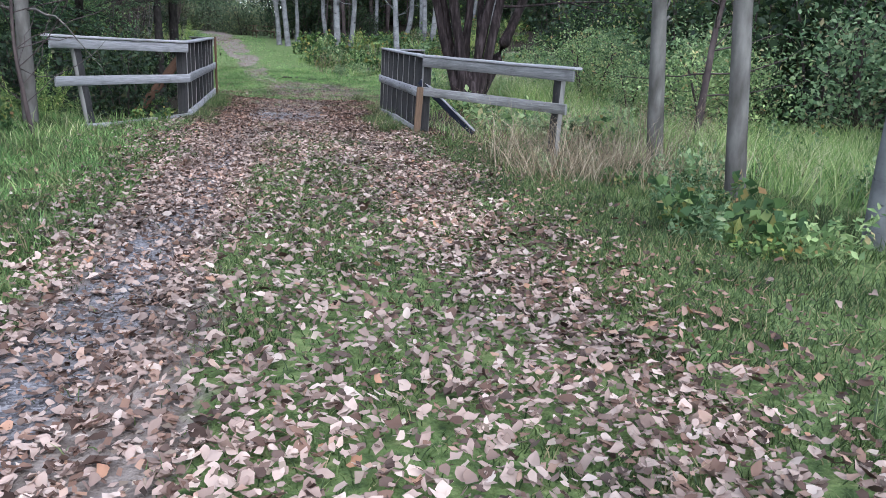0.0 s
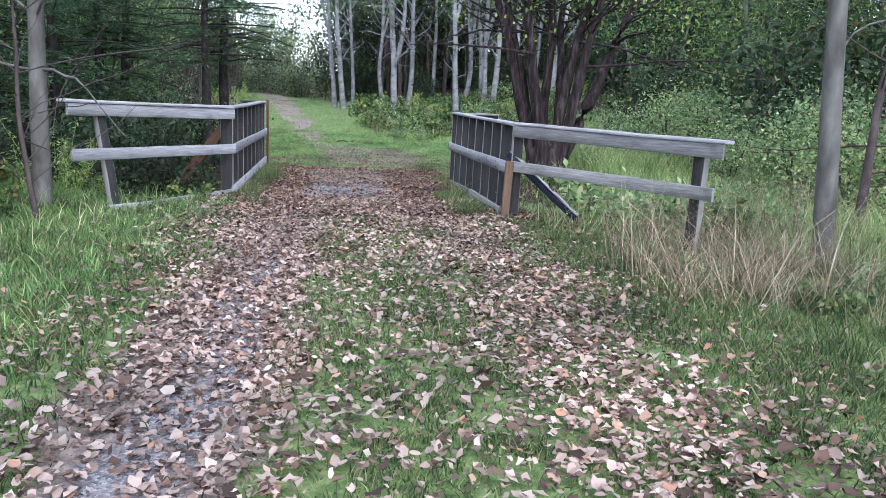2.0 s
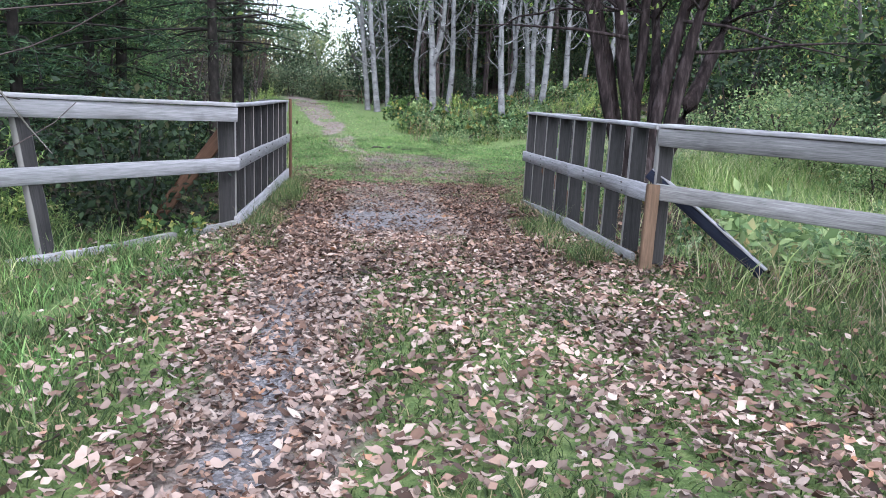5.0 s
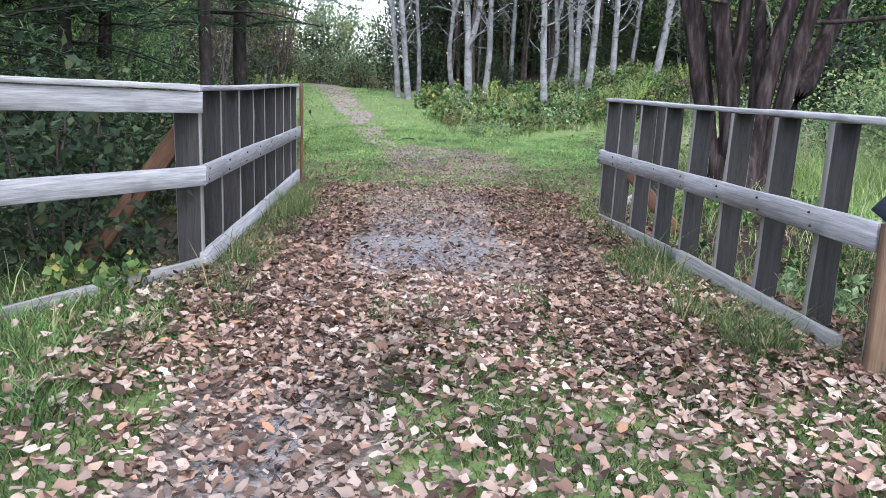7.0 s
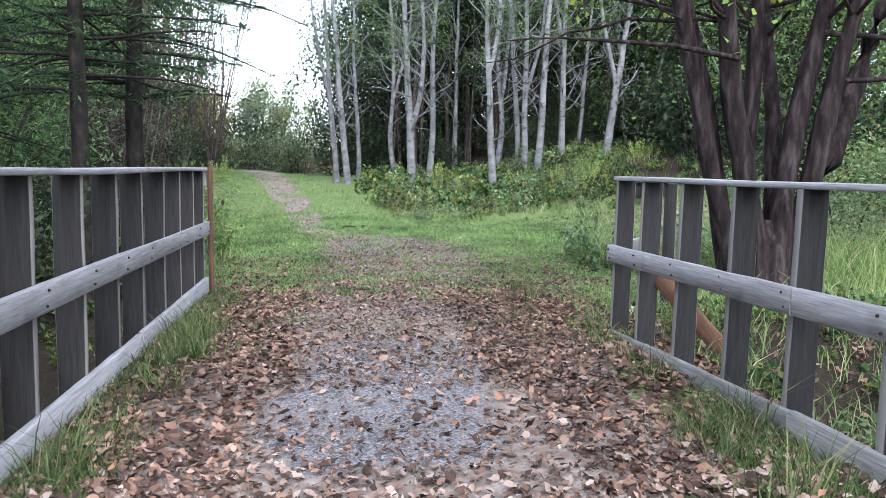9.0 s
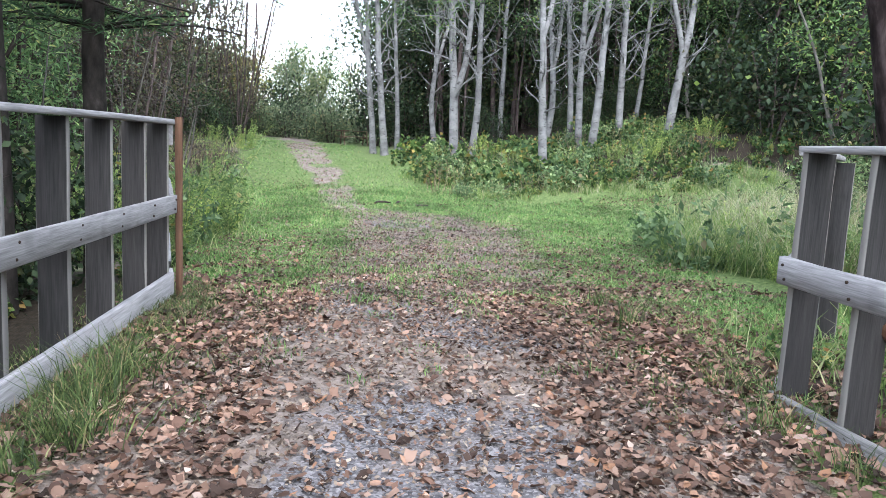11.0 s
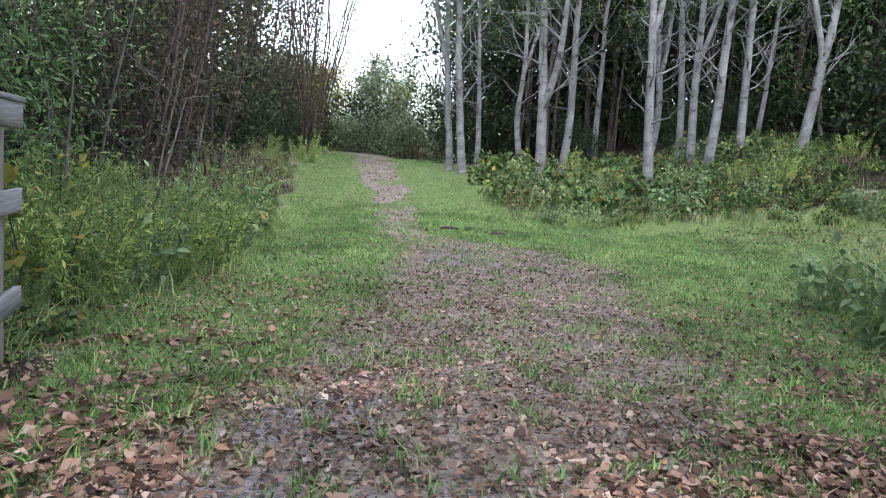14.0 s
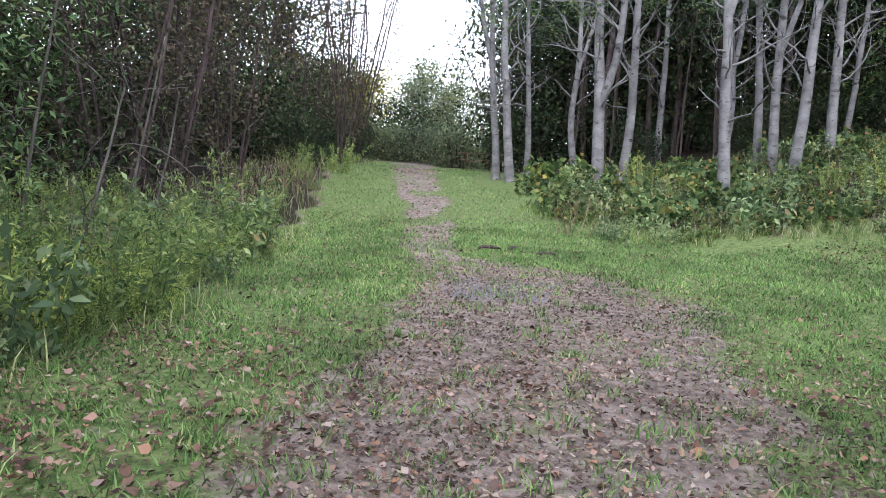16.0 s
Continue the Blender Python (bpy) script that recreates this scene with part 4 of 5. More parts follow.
# small shrubs
sh1 = place(broadleaf(np.random.default_rng(61), "shrub", "rounded pale green shrub at the meadow edge", 1.7, 1.0, 0.03, 3600, 0.08, THIN_BARK, PALE_WEED, 0.05, 4, "meadow shrubs", "shrub", 0.22), 9.5, 9.0)
for x, y, a, s in ((11, 11.5, 1, 1.2), (9.0, 14.0, 2, 0.9), (12.5, 8.0, 3, 1.3), (10.5, 6.0, 4, 1.0), (8.8, 1.2, 0.5, 1.1), (10.2, -1.5, 1.4, 1.4), (9.4, -4.5, 2.5, 1.3), (7.9, -7.0, 3.4, 1.0), (11.8, -6.5, 4.7, 1.7), (8.2, 4.4, 5, 0.7), (13, 14, 5, 1.2), (8.0, 6.4, 0.2, 1.0), (9.4, 7.2, 1.3, 1.2), (10.0, 3.2, 2.2, 1.25), (8.9, 2.8, 3.6, 0.9), (11.4, 4.6, 4.4, 1.4), (7.4, 8.2, 5.1, 0.8), (9.8, 10.4, 0.9, 1.2), (7.2, -1.4, 2.9, 0.9)):
    copy_thing(sh1, put(sh1, x, y, a, s))


# ---- undergrowth ----
def clump_of_weeds(g, name, label, stems, height, spread, leaf, mat, group, slim=0.3, per=16, droop=0.2):
    green = Shape()
    for _ in range(stems):
        a, r = g.uniform(0, 2 * np.pi), spread * np.sqrt(g.uniform())
        h = height * g.uniform(0.5, 1.2)
        p = wander((r * np.cos(a), r * np.sin(a), -0.05), np.array([0.25 * np.cos(a), 0.25 * np.sin(a), 1]) * h / 6, 7, 0.08, g, (0, 0, -0.01))
        tube(green, p[::3], np.array([0.006, 0.004, 0.002]), 3)
        q = g.uniform(0.4, 5.9, per)
        i = q.astype(int)
        c = p[i] + (p[i + 1] - p[i]) * (q % 1)[:, None]
        leaves(green, c + g.normal(0, 0.02, c.shape), leaf, g, 0.5 + droop, slim)
    return tagged(new(name, green.mesh(name, mat)), label, "plant", group)


ug = np.random.default_rng(71)
dead = [clump_of_weeds(ug, "seedhead_weeds", "brown dried weeds with seed heads", 16, 0.9, 0.4, 0.05, STRAW, "dried weeds", 0.3, 16)]
pale = [clump_of_weeds(ug, "leafy_weeds", "pale green leafy weeds crowding the verge", 17, 0.72, 0.42, 0.125, PALE_WEED, "verge weeds", 0.5, 20) for _ in range(2)]
gold = [clump_of_weeds(ug, "goldenrod_clump", "green and yellowing goldenrod clump by the trail", 24, 1.05, 0.44, 0.085, WEED, "goldenrod clumps", 0.26, 56) for _ in range(3)]
bram = [clump_of_weeds(ug, "bramble_bush", "low green bramble bush on the bank", 26, 0.6, 0.7, 0.17, BRAMBLE, "brambles on the bank", 0.8, 10, 0.35) for _ in range(3)]


def scatter(sources, many, zone, g, gap=0.25, lo=0.75, hi=1.25):
    """Copies strewn over a zone, a function that says where they may stand."""
    got, first = [], {}
    x0, x1, y0, y1, ok = zone
    for _ in range(many * 30):
        x, y = g.uniform(x0, x1), g.uniform(y0, y1)
        if ok(x, y) and all((x - a) ** 2 + (y - b) ** 2 > gap ** 2 for a, b in got):
            got.append((x, y))
            src = sources[len(got) % len(sources)]
            m = put(src, x, y, g.uniform(0, 6.28), g.uniform(lo, hi))
            if src.name not in first and "placed" not in src:
                src.matrix_basis = m
                src["placed"] = 1
            else:
                c = copy_thing(src, m)
            if len(got) >= many:
                break


scatter(pale, 44, (-6.0, -2.4, 8.2, 18.5, lambda x, y: x < weed_edge(y) - 0.1), ug, 0.45, 0.6, 1.2)
scatter(pale, 30, (2.4, 6.5, -14, -5.5, lambda x, y: x > 2.6 + 0.3 * math.sin(y * 1.7)), ug, 0.45, 0.25, 0.6)
scatter(bram, 30, (2.4, 6.5, -14, -5.5, lambda x, y: x > 2.9 + 0.3 * math.sin(y * 1.7)), ug, 0.45, 0.3, 0.65)
scatter(bram, 40, (-10, -3.4, -14, -1, lambda x, y: x < -3.6), ug, 0.6, 0.6, 1.5)
scatter(gold, 58, (-7.0, -2.4, 7.9, 17.5, lambda x, y: x < weed_edge(y) - 0.3), ug, 0.38, 0.5, 1.2)
scatter(gold, 30, (-4.4, -2.6, 8.4, 16.5, lambda x, y: x < weed_edge(y) - 0.05), ug, 0.3, 0.45, 0.95)
scatter(dead, 34, (-7.5, -2.6, 8, 26, lambda x, y: x < weed_edge(y) - 0.5), ug, 0.5, 0.7, 1.3)
scatter(dead, 10, (4.6, 9, -4, 14, lambda x, y: y > 5 or y < 0), ug, 0.5, 0.6, 1.0)
scatter(gold, 14, (-7.5, -4.3, 17, 30, lambda x, y: x < -3.6 - 0.13 * (y - 17)), ug, 0.5, 0.7, 1.0)
scatter(pale, 44, (1.0, 10.5, 21.3, 29, lambda x, y: y > 21.5 + 0.6 * math.sin(x * 1.9) + max(0.0, 2.4 - x) * 1.3), ug, 0.4, 0.5, 1.1)
scatter(dead, 26, (1.5, 12, 21.5, 28, lambda x, y: True), ug, 0.5, 0.5, 1.1)
scatter(gold, 16, (2.0, 12, 21.8, 28, lambda x, y: True), ug, 0.6, 0.4, 0.8)
scatter(pale, 60, (3.7, 9, 7.5, 14.5, lambda x, y: x > meadow_edge(y) + 0.2), ug, 0.45, 0.5, 1.1)
scatter(gold, 16, (3.7, 7, 7.5, 12.5, lambda x, y: x > meadow_edge(y) + 0.1), ug, 0.45, 0.4, 0.75)
scatter(dead, 24, (4.3, 10, 7, 15, lambda x, y: x > meadow_edge(y) + 0.5), ug, 0.45, 0.6, 1.1)
scatter(bram, 130, (0.6, 10.5, 21.6, 30, lambda x, y: y > 21.9 + 0.5 * math.sin(x * 1.3) + max(0.0, 2.4 - x) * 1.3), ug, 0.33, 0.45, 2.0)
scatter(bram, 95, (6, 16, 22, 31, lambda x, y: y > 22.3 + 0.5 * math.sin(x * 1.3)), ug, 0.5, 0.6, 1.5)
scatter(bram, 34, (-6.5, -2.3, -3.5, 8.5, lambda x, y: x < -3.6 or y > -1 and x < -2.3), ug, 0.45, 0.6, 1.1)
scatter(gold, 8, (-5.0, -2.6, -0.8, 2.5, lambda x, y: x < -2.4 + 0.65 * min(y, 0.0)), ug, 0.45, 0.5, 0.9)
scatter(bram, 26, (2.5, 9.5, -10, 4, lambda x, y: x > 4.6 or y > -3.5), ug, 0.6, 0.5, 1.1)
scatter(bram, 34, (2.15, 5.0, -1.8, 4.2, lambda x, y: True), ug, 0.33, 0.35, 0.8)
scatter(dead, 16, (2.5, 6.5, -4, 1.5, lambda x, y: x > 2.4 - 0.55 * min(0.0, y + 1.9)), ug, 0.4, 0.5, 0.9)
scatter(pale, 16, (2.5, 7.5, -4, 2.5, lambda x, y: x > 2.4 - 0.55 * min(0.0, y + 1.9)), ug, 0.4, 0.5, 1.0)


def seedling(x, y, height, count):
    """A maple seedling: a thin stem and a few broad yellow-green leaves."""
    t = tagged(new("maple_seedling"), "thin maple seedling with broad yellow-green leaves", "seedling", "maple seedlings")
    stem, green = Shape(), Shape()
    p = wander((0, 0, -0.05), (0.02, 0, height / 6), 7, 0.08, ug)
    tube(stem, p, np.linspace(0.008, 0.003, 7), 4)
    leaves(green, p[ug.integers(2, 7, count)] + ug.normal(0, 0.09, (count, 3)), 0.13, ug, 0.4, 0.95)
    part("stem", stem.mesh("stem", THIN_BARK, True), t)
    part("foliage", green.mesh("foliage", GOLD_LEAF), t)
    place(t, x, y)


seedling(-2.72, 8.0, 1.65, 12)
seedling(-2.75, 7.3, 1.1, 8)
seedling(-4.3, 11.6, 1.5, 14)
seedling(-3.2, 9.4, 0.9, 7)


# ---- grass and litter ----
def strewn(many, x0, x1, y0, y1, density, g):
    """Places in a rectangle, kept with the chance that density gives."""
    x, y = g.uniform(x0, x1, many), g.uniform(y0, y1, many)
    keep = g.uniform(0, 1, many) < density(x, y)
    return x[keep], y[keep]


def grass(name, label, mat, beds):
    sh = Shape()
    for many, box, density, height, width, bend in beds:
        x, y = strewn(many, *box, density, ug)
        blades(sh, on_land(x, y, -0.01), height, width, ug, bend)
    return tagged(new(name, sh.mesh(name, mat)), label, "grass", kind="stuff")


def verge(x, y):
    return open_lawn(x, y) * (1 - 0.93 * soil_mask(x, y))


def tufts(x, y):
    return smooth((patchy(x, y) - 0.45) / 0.35) * open_lawn(x, y) * (1 - 0.95 * smooth(gravel_mask(x, y) * 1.6))


def clumps(x, y):
    """Small patches, about a hand or two across, where grass stands through the leaves."""
    return 0.5 + 0.3 * waves(x + 2, y + 5, 5.1) + 0.3 * waves(x * 0.8 - 1, y, 9.7) + 0.25 * waves(x, y + 3, 2.3)


def leafy_turf(x, y):
    """Short grass on both sides of the trodden line, thin where leaves lie thick."""
    bare = soil_mask(x, y)
    thick = np.exp(-((x - 1.0) / 0.45) ** 2) * smooth((-5 - y) / 2)
    return (1 - 0.97 * bare) * (0.25 + 0.75 * smooth((clumps(x, y) - 0.4) / 0.3)) * (1 - 0.5 * thick)


grass("short_grass", "short green grass between the fallen leaves", GRASS, [
    (190000, (-2.2, 2.6, -15, 0.0), leafy_turf, 0.055, 0.006, 0.95),
    (80000, (-4.2, -1.2, -15, 0.5), lambda x, y: smooth((-1.35 - x + 0.12 * np.sin(y * 2.2)) / 0.35) * smooth((patchy(x, y) - 0.1) / 0.5), 0.085, 0.007, 0.9),
    (110000, (0.9, 4.6, -15, 0), lambda x, y: smooth((x - 1.35 + 0.25 * np.sin(y * 1.7)) / 0.6) * smooth((patchy(x, y) - 0.1) / 0.5), 0.085, 0.007, 0.9),
    (7000, (-1.85, -1.35, -0.5, 6), lambda x, y: smooth((-1.35 - x + 0.15 * np.sin(y * 3)) / 0.3), 0.12, 0.006, 0.8),
    (14000, (0.9, 1.9, -2, 4), lambda x, y: smooth((x - 1.25 - 0.3 * smooth((y - 0.6) / 0.8) + 0.2 * np.sin(y * 2.4)) / 0.4) * (0.35 + 0.65 * smooth((1.6 - y) / 1)), 0.12, 0.006, 0.8),
    (26000, (-2.6, 2.8, 2.5, 7), lambda x, y: smooth((np.abs(x - 0.1) - 0.95 + 0.4 * patchy(x, y)) / 0.6) * (0.15 + 0.85 * smooth((patchy(x * 1.2, y * 1.2) - 0.4) / 0.3)), 0.055, 0.007, 0.9),
])
grass("lawn_grass", "bright green mown grass along the trail", LAWN, [
    (90000, (-3.2, 5, 5, 14), lambda x, y: np.maximum(verge(x, y) * (0.22 + 0.78 * smooth((patchy(x, y) - 0.25) / 0.4)), 0.22 * tufts(x, y)), 0.055, 0.010, 0.9),
    (80000, (-5, 8, 14, 23), lambda x, y: np.maximum(verge(x, y) * (0.25 + 0.75 * smooth((patchy(x, y) - 0.25) / 0.4)), 0.22 * tufts(x, y)), 0.06, 0.016, 0.9),
    (50000, (-8, 13, 15, 40), lambda x, y: verge(x, y), 0.06, 0.022, 0.9),
    (14000, (1.8, 5.5, 3, 6), lambda x, y: 1 - woods_and_shade(x, y), 0.09, 0.009, 0.9),
])
grass("tall_grass", "tall pale meadow grass gone to seed", MEADOW, [
    (62000, (3.4, 11, 5.5, 15.5), lambda x, y: smooth((x - meadow_edge(y)) / 0.5) * (0.3 + 0.7 * patchy(x, y)) * (0.35 + 0.65 * smooth((8 - x) / 3)), 0.72, 0.011, 0.8),
    (5500, (2.2, 9, -3, 6), lambda x, y: (1 - open_lawn(x, y)) * (1 - 0.85 * woods_and_shade(x, y)), 0.36, 0.010, 0.8),
    (15000, (4.1, 9.8, -11, -1.5), lambda x, y: smooth((x - 4.3 - 0.3 * np.sin(y * 1.9)) / 0.8) * (0.35 + 0.65 * patchy(x, y)), 0.5, 0.010, 0.8),
    (3600, (2.05, 5.2, -2.2, 4.6), lambda x, y: 0.3 + 0.7 * patchy(x, y), 0.26, 0.008, 0.9),
    (1400, (1.0, 18, 22.6, 30), lambda x, y: 1 - open_lawn(x, y), 0.4, 0.014, 0.6),
    (2600, (-4.2, -2.2, 7.0, 20), lambda x, y: np.exp(-((x - weed_edge(y)) / 0.3) ** 2), 0.3, 0.010, 0.9),
    (900, (-4.8, -2.6, -5, -0.5), lambda x, y: 0.7 + 0 * x, 0.28, 0.008, 0.9),
    (2600, (-8, -3.5, 18, 40), lambda x, y: 1 - open_lawn(x, y), 0.36, 0.012, 0.7),
])
grass("seeding_grass", "pale seeding grass standing over the meadow", SEED, [
    (9500, (4.2, 11, 7.0, 15.5), lambda x, y: smooth((x - meadow_edge(y) - 0.5) / 0.7) * (0.2 + 0.8 * patchy(x, y)), 1.0, 0.007, 0.7),
    (1200, (2.0, 11, 21.6, 24.0), lambda x, y: patchy(x, y), 0.3, 0.010, 0.8),
])
dry = Shape()
for _ in range(30):
    cx, cy, many = ug.normal(3.3, 0.7), ug.normal(-5.6, 0.6), ug.integers(14, 60)
    px, py = cx + ug.normal(0, 0.13, many), cy + ug.normal(0, 0.13, many)
    blades(dry, on_land(px, py, -0.02), ug.uniform(0.35, 0.85), 0.006, ug, ug.uniform(0.7, 1.6))
dx, dy = ug.uniform(2.2, 6.5, 1500), ug.uniform(-6.5, -0.5, 1500)
blades(dry, on_land(dx, dy, -0.02), 0.42, 0.005, ug, 1.1)
tagged(new("dry_grass", dry.mesh("dry_grass", STRAW)), "dry straw-coloured grass bent over beside the rail", "grass", kind="stuff")


def tussocks(name, label, mat, many, box, density, height, width, per, spread):
    """Grass that grows in separate tufts."""
    x, y = strewn(many, *box, density, ug)
    px, py = np.repeat(x, per) + ug.normal(0, spread, len(x) * per), np.repeat(y, per) + ug.normal(0, spread, len(x) * per)
    sh = Shape()
    h = np.repeat(ug.uniform(0.5, 1.4, len(x)), per) * height
    blades(sh, on_land(px, py, -0.01), h, width, ug, 0.8)
    return tagged(new(name, sh.mesh(name, mat)), label, "grass", kind="stuff")


tussocks("verge_tussocks", "green grass tussocks along the verges", GRASS, 1500, (-4, 4.5, -15, 0), lambda x, y: smooth((np.abs(x) - 1.65 + 0.2 * np.sin(y * 2)) / 0.3), 0.13, 0.007, 34, 0.06)
tussocks("lush_tussocks", "lush bright green grass on the verge before the bridge", LAWN, 620, (-4.2, -1.45, -15, -0.8), lambda x, y: smooth((-1.5 - x + 0.15 * np.sin(y * 2.6)) / 0.3), 0.12, 0.008, 36, 0.07)
tussocks("trail_tussocks", "small green tufts between the fallen leaves", GRASS, 3200, (-0.6, 1.9, -15, -0.3), lambda x, y: smooth((clumps(x, y) - 0.5) / 0.3), 0.07, 0.006, 22, 0.045)
tussocks("lawn_tussocks", "bright green tufts in the mown grass", LAWN, 3600, (-4, 6, 5.5, 22), lambda x, y: np.maximum(0.8 * verge(x, y), 0.35 * open_lawn(x, y)), 0.085, 0.011, 22, 0.06)
tussocks("bank_tussocks", "rough grass tufts along the foot of the bank", MEADOW, 900, (0.4, 13, 21.2, 25.5), lambda x, y: np.exp(-((y - 21.9 - 0.5 * np.sin(x * 1.3) - 1.3 * np.clip(2.4 - x, 0, 9)) / 0.45) ** 2), 0.24, 0.014, 26, 0.09)
tussocks("path_tufts", "tiny green tufts coming up through the trail", LAWN, 380, (-0.9, 2.0, 3.2, 11), lambda x, y: smooth((clumps(x, y) - 0.45) / 0.3), 0.05, 0.008, 16, 0.05)
tussocks("bridge_tussocks", "long green grass tufts against the kickboards", GRASS, 300, (-1.75, 1.74, -1.9, 5.5), lambda x, y: ((x < -1.35) & (y < 3.6) | (x > 1.2) & (y < 0.9) | (x > 1.55)) * (0.35 + 0.65 * (np.sin(y * 3.1) > 0)), 0.24, 0.006, 60, 0.06)


def litter(name, label, mat, beds, size):
    """Fallen leaves: curled blades of six corners lying on the ground."""
    sh = Shape()
    for many, box, density in beds:
        x, y = strewn(many, *box, density, ug)
        k = len(x)
        c = on_land(x, y, 0.008) + np.stack([np.zeros(k), np.zeros(k), ug.uniform(0, 0.02, k) + 0.03 * (1 - soil_mask(x, y)) * (y < 0) + 0.02 * (np.abs(x - 0.1) > 1.3)], 1)
        a, tl, rl = ug.uniform(0, 6.28, k), ug.normal(0, 0.36, k), ug.normal(0, 0.36, k)
        f = np.stack([np.cos(a) * np.cos(tl), np.sin(a) * np.cos(tl), np.sin(tl)], 1)
        s = np.stack([-np.sin(a) * np.cos(rl), np.cos(a) * np.cos(rl), np.sin(rl)], 1)
        n = np.cross(f, s)
        ln = (size * ug.uniform(0.45, 1.35, k))[:, None, None]
        wd = ln * ug.uniform(0.5, 1.0, k)[:, None, None] * 0.5
        cu = ug.uniform(-0.15, 0.55, k)[:, None, None] * ln
        along = np.array([0.0, -0.5, -0.28, -0.02, 0.26, 0.56, 0.26, -0.02, -0.28])[None, :, None] + ug.normal(0, 0.06, (k, 9, 1))
        wide = np.array([0.0, 0.0, 0.72, 1.0, 0.62, 0.0, -0.62, -1.0, -0.72])[None, :, None] * ug.uniform(0.6, 1.2, (k, 9, 1))
        lift = (0.55 * wide ** 2 + 0.9 * along ** 2) * cu + ug.normal(0, 0.05, (k, 9, 1)) * ln
        v = c[:, None] + f[:, None] * along * ln + s[:, None] * wide * wd + n[:, None] * lift
        if size < 0.04:
            b = np.arange(k)[:, None] * 4
            sh.add(v[:, [1, 3, 5, 7]].reshape(-1, 3), np.concatenate([b + [0, 1, 2], b + [0, 2, 3]]))
            continue
        b = np.arange(k)[:, None] * 9
        sh.add(v.reshape(-1, 3), np.concatenate([b + [0, i + 1, (i + 1) % 8 + 1] for i in range(8)]))
    return tagged(new(name, sh.mesh(name, mat)), label, "leaves", kind="stuff")


def belts(x, y):
    """Where leaves gather: the trodden line and the hollow beside it."""
    t = track_x(y)
    line = smooth((x - t + 0.6) / 0.25) * smooth((t + 0.55 - x) / 0.2)
    swept = np.exp(-((x - t) / 0.16) ** 2) * (0.25 + 0.5 * patchy(x, y * 0.6)) * smooth((-1.5 - y) / 3)
    hollow = np.exp(-((x - 1.0 - 0.1 * np.sin(y)) / 0.5) ** 2) * np.interp(y, [-13, -6, -4], [1.0, 0.85, 0.7])
    over = np.interp(y, [-11.5, -10, -6, -4, -2], [0.85, 0.5, 0.45, 0.6, 0.8]) * (0.35 + 0.65 * smooth((0.62 - clumps(x, y)) / 0.3))
    field = np.maximum(over, hollow) * smooth((x - t - 0.3) / 0.2) * (0.04 + 0.96 * smooth((1.9 - x + 0.2 * np.sin(y * 1.9)) / 0.6))
    left_side = np.interp(y, [-8, -4, -2], [0.16, 0.3, 0.5]) * smooth((t - 0.35 - x) / 0.2) * (0.08 + 0.92 * smooth((x + 2.2) / 0.5))
    return np.clip(np.maximum.reduce([line - swept, field, left_side]), 0, 1)


def drifts(x, y):
    """Brown leaves blown against the sides of the bridge and its far end."""
    side = smooth((np.abs(x + 0.1) - 0.55 - 0.1 * np.sin(y * 2.1)) / 0.35)
    over = smooth((-0.2 - y) / 1.0) * 0.5
    fade = smooth((y + 2.6) / 0.8) * smooth((7.6 - y) / 2.5)
    bare = 0.75 * smooth((x - 1.05) / 0.3) * smooth((1.5 - y) / 1.5)
    return np.clip(0.10 + side + over - bare, 0, 1) * fade


litter("fallen_leaves", "pale pinkish-brown fallen leaves over the trail", PALE_LITTER, [
    (92000, (-3.0, 3.0, -15.5, 0.5), lambda x, y: 0.9 * belts(x, y) * smooth((0.6 - y) / 1.2)),
    (2600, (-1.6, 1.7, -0.5, 8), lambda x, y: 0.12 + 0.5 * patchy(x, y)),
    (1300, (-5.5, 1.0, 18, 36), lambda x, y: soil_mask(x, y)),
    (4000, (-2.5, 4.0, 5, 18), lambda x, y: (0.3 + 0.3 * soil_mask(x, y)) * smooth((18 - y) / 9)),
], 0.05)
litter("brown_leaves", "reddish-brown fallen leaves drifted along the bridge edges", BROWN_LITTER, [
    (27000, (-1.8, 2.2, -2.6, 7.6), drifts),
    (3500, (1.5, 3.2, 3.5, 7.0), lambda x, y: smooth((3.1 - x) / 1.0) * (0.2 + 0.8 * patchy(x, y))),
    (26000, (-3.0, 3.0, -15.5, 0), lambda x, y: 0.8 * belts(x, y) * np.interp(y, [-9, -3], [0.5, 1.0])),
    (5000, (0.6, 2.6, -15, -3), lambda x, y: np.exp(-((x - 1.35) / 0.45) ** 2) * (0.3 + 0.7 * patchy(x * 0.8, y * 0.8))),
    (17000, (-3.0, 4.6, 6, 18), lambda x, y: (1 - 0.8 * np.exp(-((x - 0.6) / 1.1) ** 2)) * (0.12 + 0.88 * smooth((clumps(x * 0.6, y * 0.6) - 0.35) / 0.4)) * smooth((16 - y) / 8) * open_lawn(x, y)),
    (2600, (2.0, 4.2, -2, 4.5), lambda x, y: woods_and_shade(x, y)),
    (3000, (-5.5, 1.0, 20, 36), lambda x, y: soil_mask(x, y)),
    (6000, (4.5, 12.5, 17, 21.8), lambda x, y: np.exp(-((x - 8.2) / 2.2) ** 2 - ((y - 20.6) / 0.8) ** 2)),
    (500, (-1.0, 3.0, 18.5, 20), lambda x, y: np.exp(-((y - 19.3 - 0.15 * x) / 0.16) ** 2)),
    (260, (-0.8, 2.4, 8, 17), lambda x, y: 1 + 0 * x),
], 0.058)

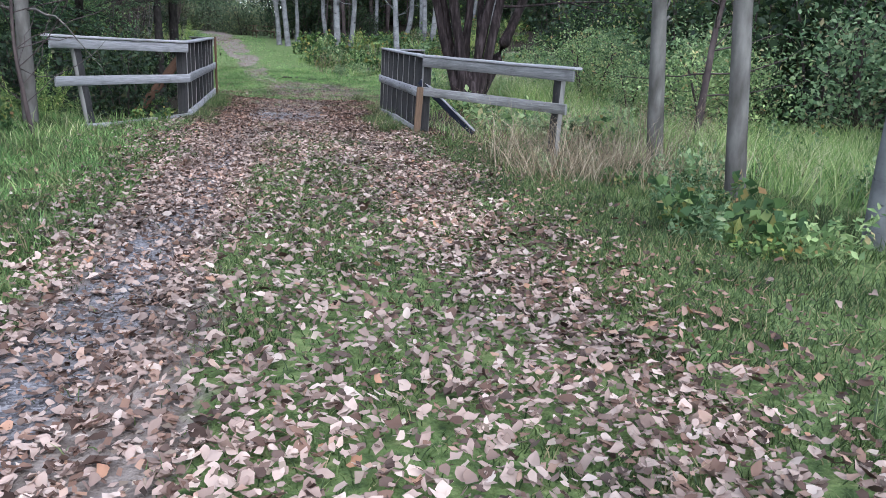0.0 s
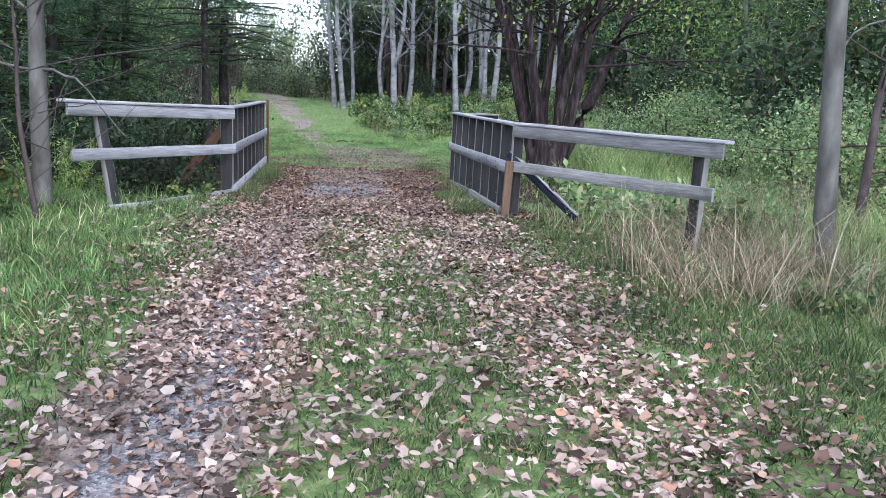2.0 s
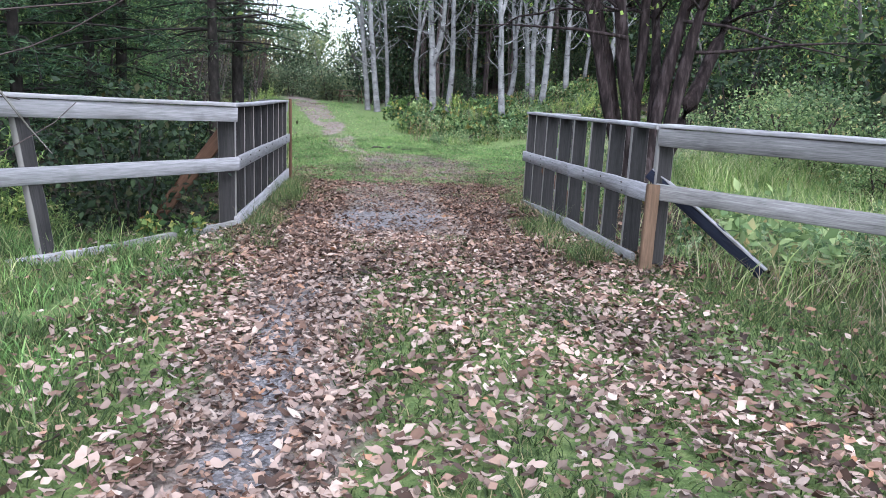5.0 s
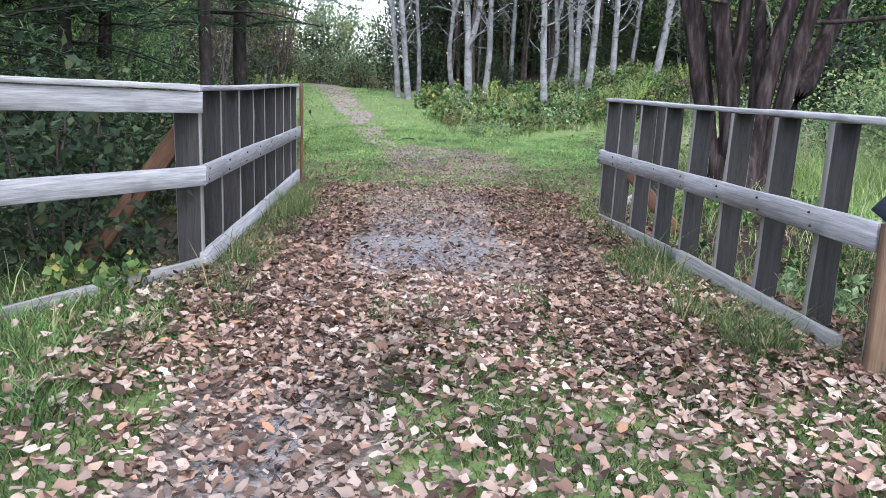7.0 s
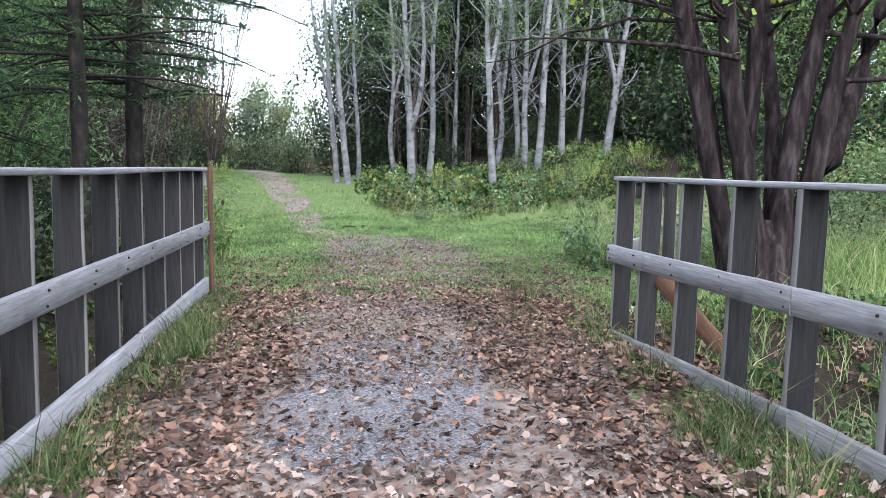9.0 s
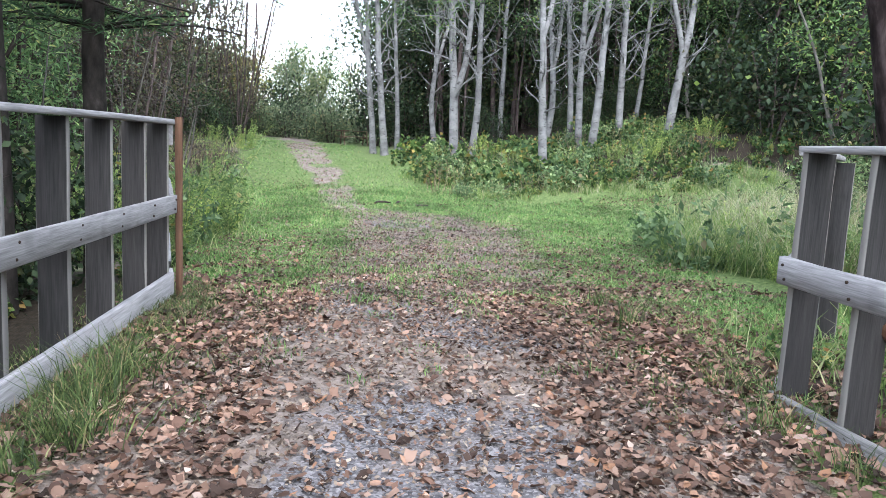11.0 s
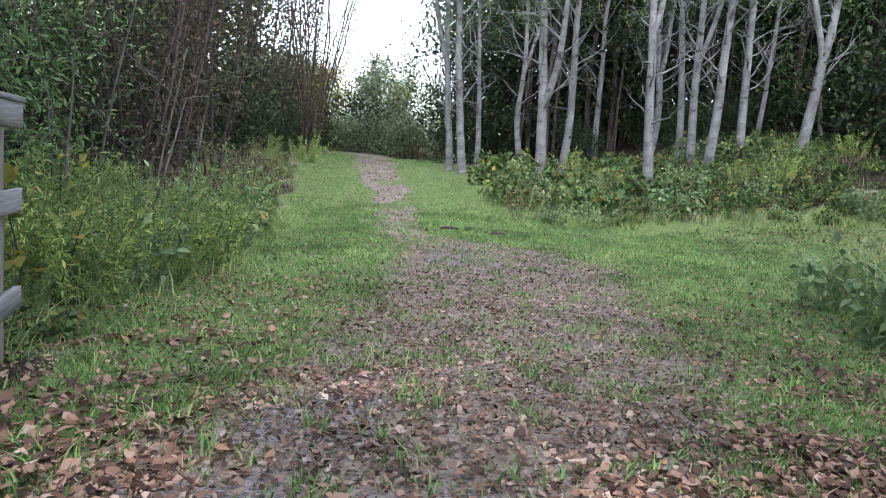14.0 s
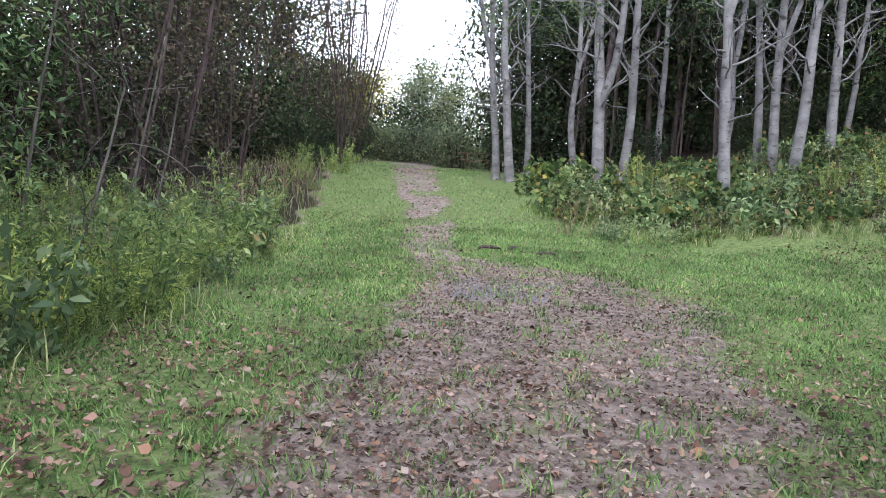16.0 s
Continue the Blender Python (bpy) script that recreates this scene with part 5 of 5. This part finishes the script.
litter("leaf_scraps", "small dry leaf scraps trodden into the trail", BROWN_LITTER, [
    (9000, (-2.2, 3.4, 0, 18), lambda x, y: 0.2 + 0.8 * soil_mask(x, y)),
    (9000, (-1.6, 1.8, 1.5, 8), lambda x, y: 0.2 + 0.8 * soil_mask(x, y)),
    (36000, (-2.2, 2.6, -15, 1), lambda x, y: 0.35 + 0.65 * soil_mask(x, y)),
    (34000, (-4, 11, 8, 24), lambda x, y: (0.15 + 0.7 * smooth((patchy(x * 0.7, y * 0.7 + 3) - 0.35) / 0.35)) * open_lawn(x, y)),
    (5000, (-5.5, 1.0, 18, 36), lambda x, y: soil_mask(x, y)),
    (22000, (-3, 3.4, 3, 12), lambda x, y: (0.2 + 0.8 * smooth((patchy(x * 1.1, y * 1.1) - 0.35) / 0.35)) * open_lawn(x, y)),
], 0.034)
litter("pale_leaf_scraps", "pale tan leaf scraps strewn over trail and lawn", TAN_LITTER, [
    (15000, (-1.6, 3.0, 2, 18), lambda x, y: 0.1 + 0.9 * soil_mask(x, y)),
    (15000, (-4, 9, 8, 23), lambda x, y: (0.1 + 0.9 * smooth((patchy(x * 0.9 + 2, y * 0.9) - 0.4) / 0.3)) * open_lawn(x, y)),
    (9000, (-0.7, 1.8, -15, 0), lambda x, y: 0.7 + 0 * x),
], 0.036)

litter("leaf_crumbs", "fine tan leaf crumbs trodden into the earth", TAN_LITTER, [
    (60000, (-1.6, 3.0, 1.5, 18), lambda x, y: 0.1 + 0.9 * soil_mask(x, y)),
], 0.020)

# picnic table near the top of the rise
table = tagged(new("picnic_table"), "dark brown wooden picnic table among the trees", "picnic table")
for i in range(5):
    board("tabletop_plank", table, (-0.9, -0.30 + 0.15 * i, 0.74), (0.9, -0.30 + 0.15 * i, 0.74), 0.14, 0.04, TABLE_WOOD, (0, 1, 0))
for y in (-0.72, -0.58, 0.58, 0.72):
    board("bench_plank", table, (-0.9, y, 0.44), (0.9, y, 0.44), 0.135, 0.04, TABLE_WOOD, (0, 1, 0))
for x in (-0.6, 0.6):
    for s in (-1, 1):
        board("leg", table, (x, 0.25 * s, 0.72), (x, 0.62 * s, -0.05), 0.1, 0.045, TABLE_WOOD, (0, 1, 0))
    board("bench_bearer", table, (x + 0.05, -0.8, 0.4), (x + 0.05, 0.8, 0.4), 0.1, 0.04, TABLE_WOOD)
table.matrix_basis = put(table, -1.62, 40.0, 0.25)

# dead sticks lying across the trail
for x, y, a, ln in ((-0.35, 19.5, 0.1, 0.5), (0.7, 19.25, -0.1, 0.4), (0.2, 19.45, 0.5, 0.3)):
    st = Shape()
    p = wander((0, 0, 0.03), (ln / 6, 0, 0), 7, 0.2, ug)
    p[:, 2] = np.clip(p[:, 2], 0.02, 0.06)
    tube(st, p, 0.035 * np.array([0.6, 1, 0.9, 1.1, 0.8, 0.7, 0.3]), 6)
    ob = tagged(new("fallen_stick", st.mesh("fallen_stick", THIN_BARK, True)), "short dark rotten stick lying on the grass", "stick", "fallen sticks")
    place(ob, x, y, a)
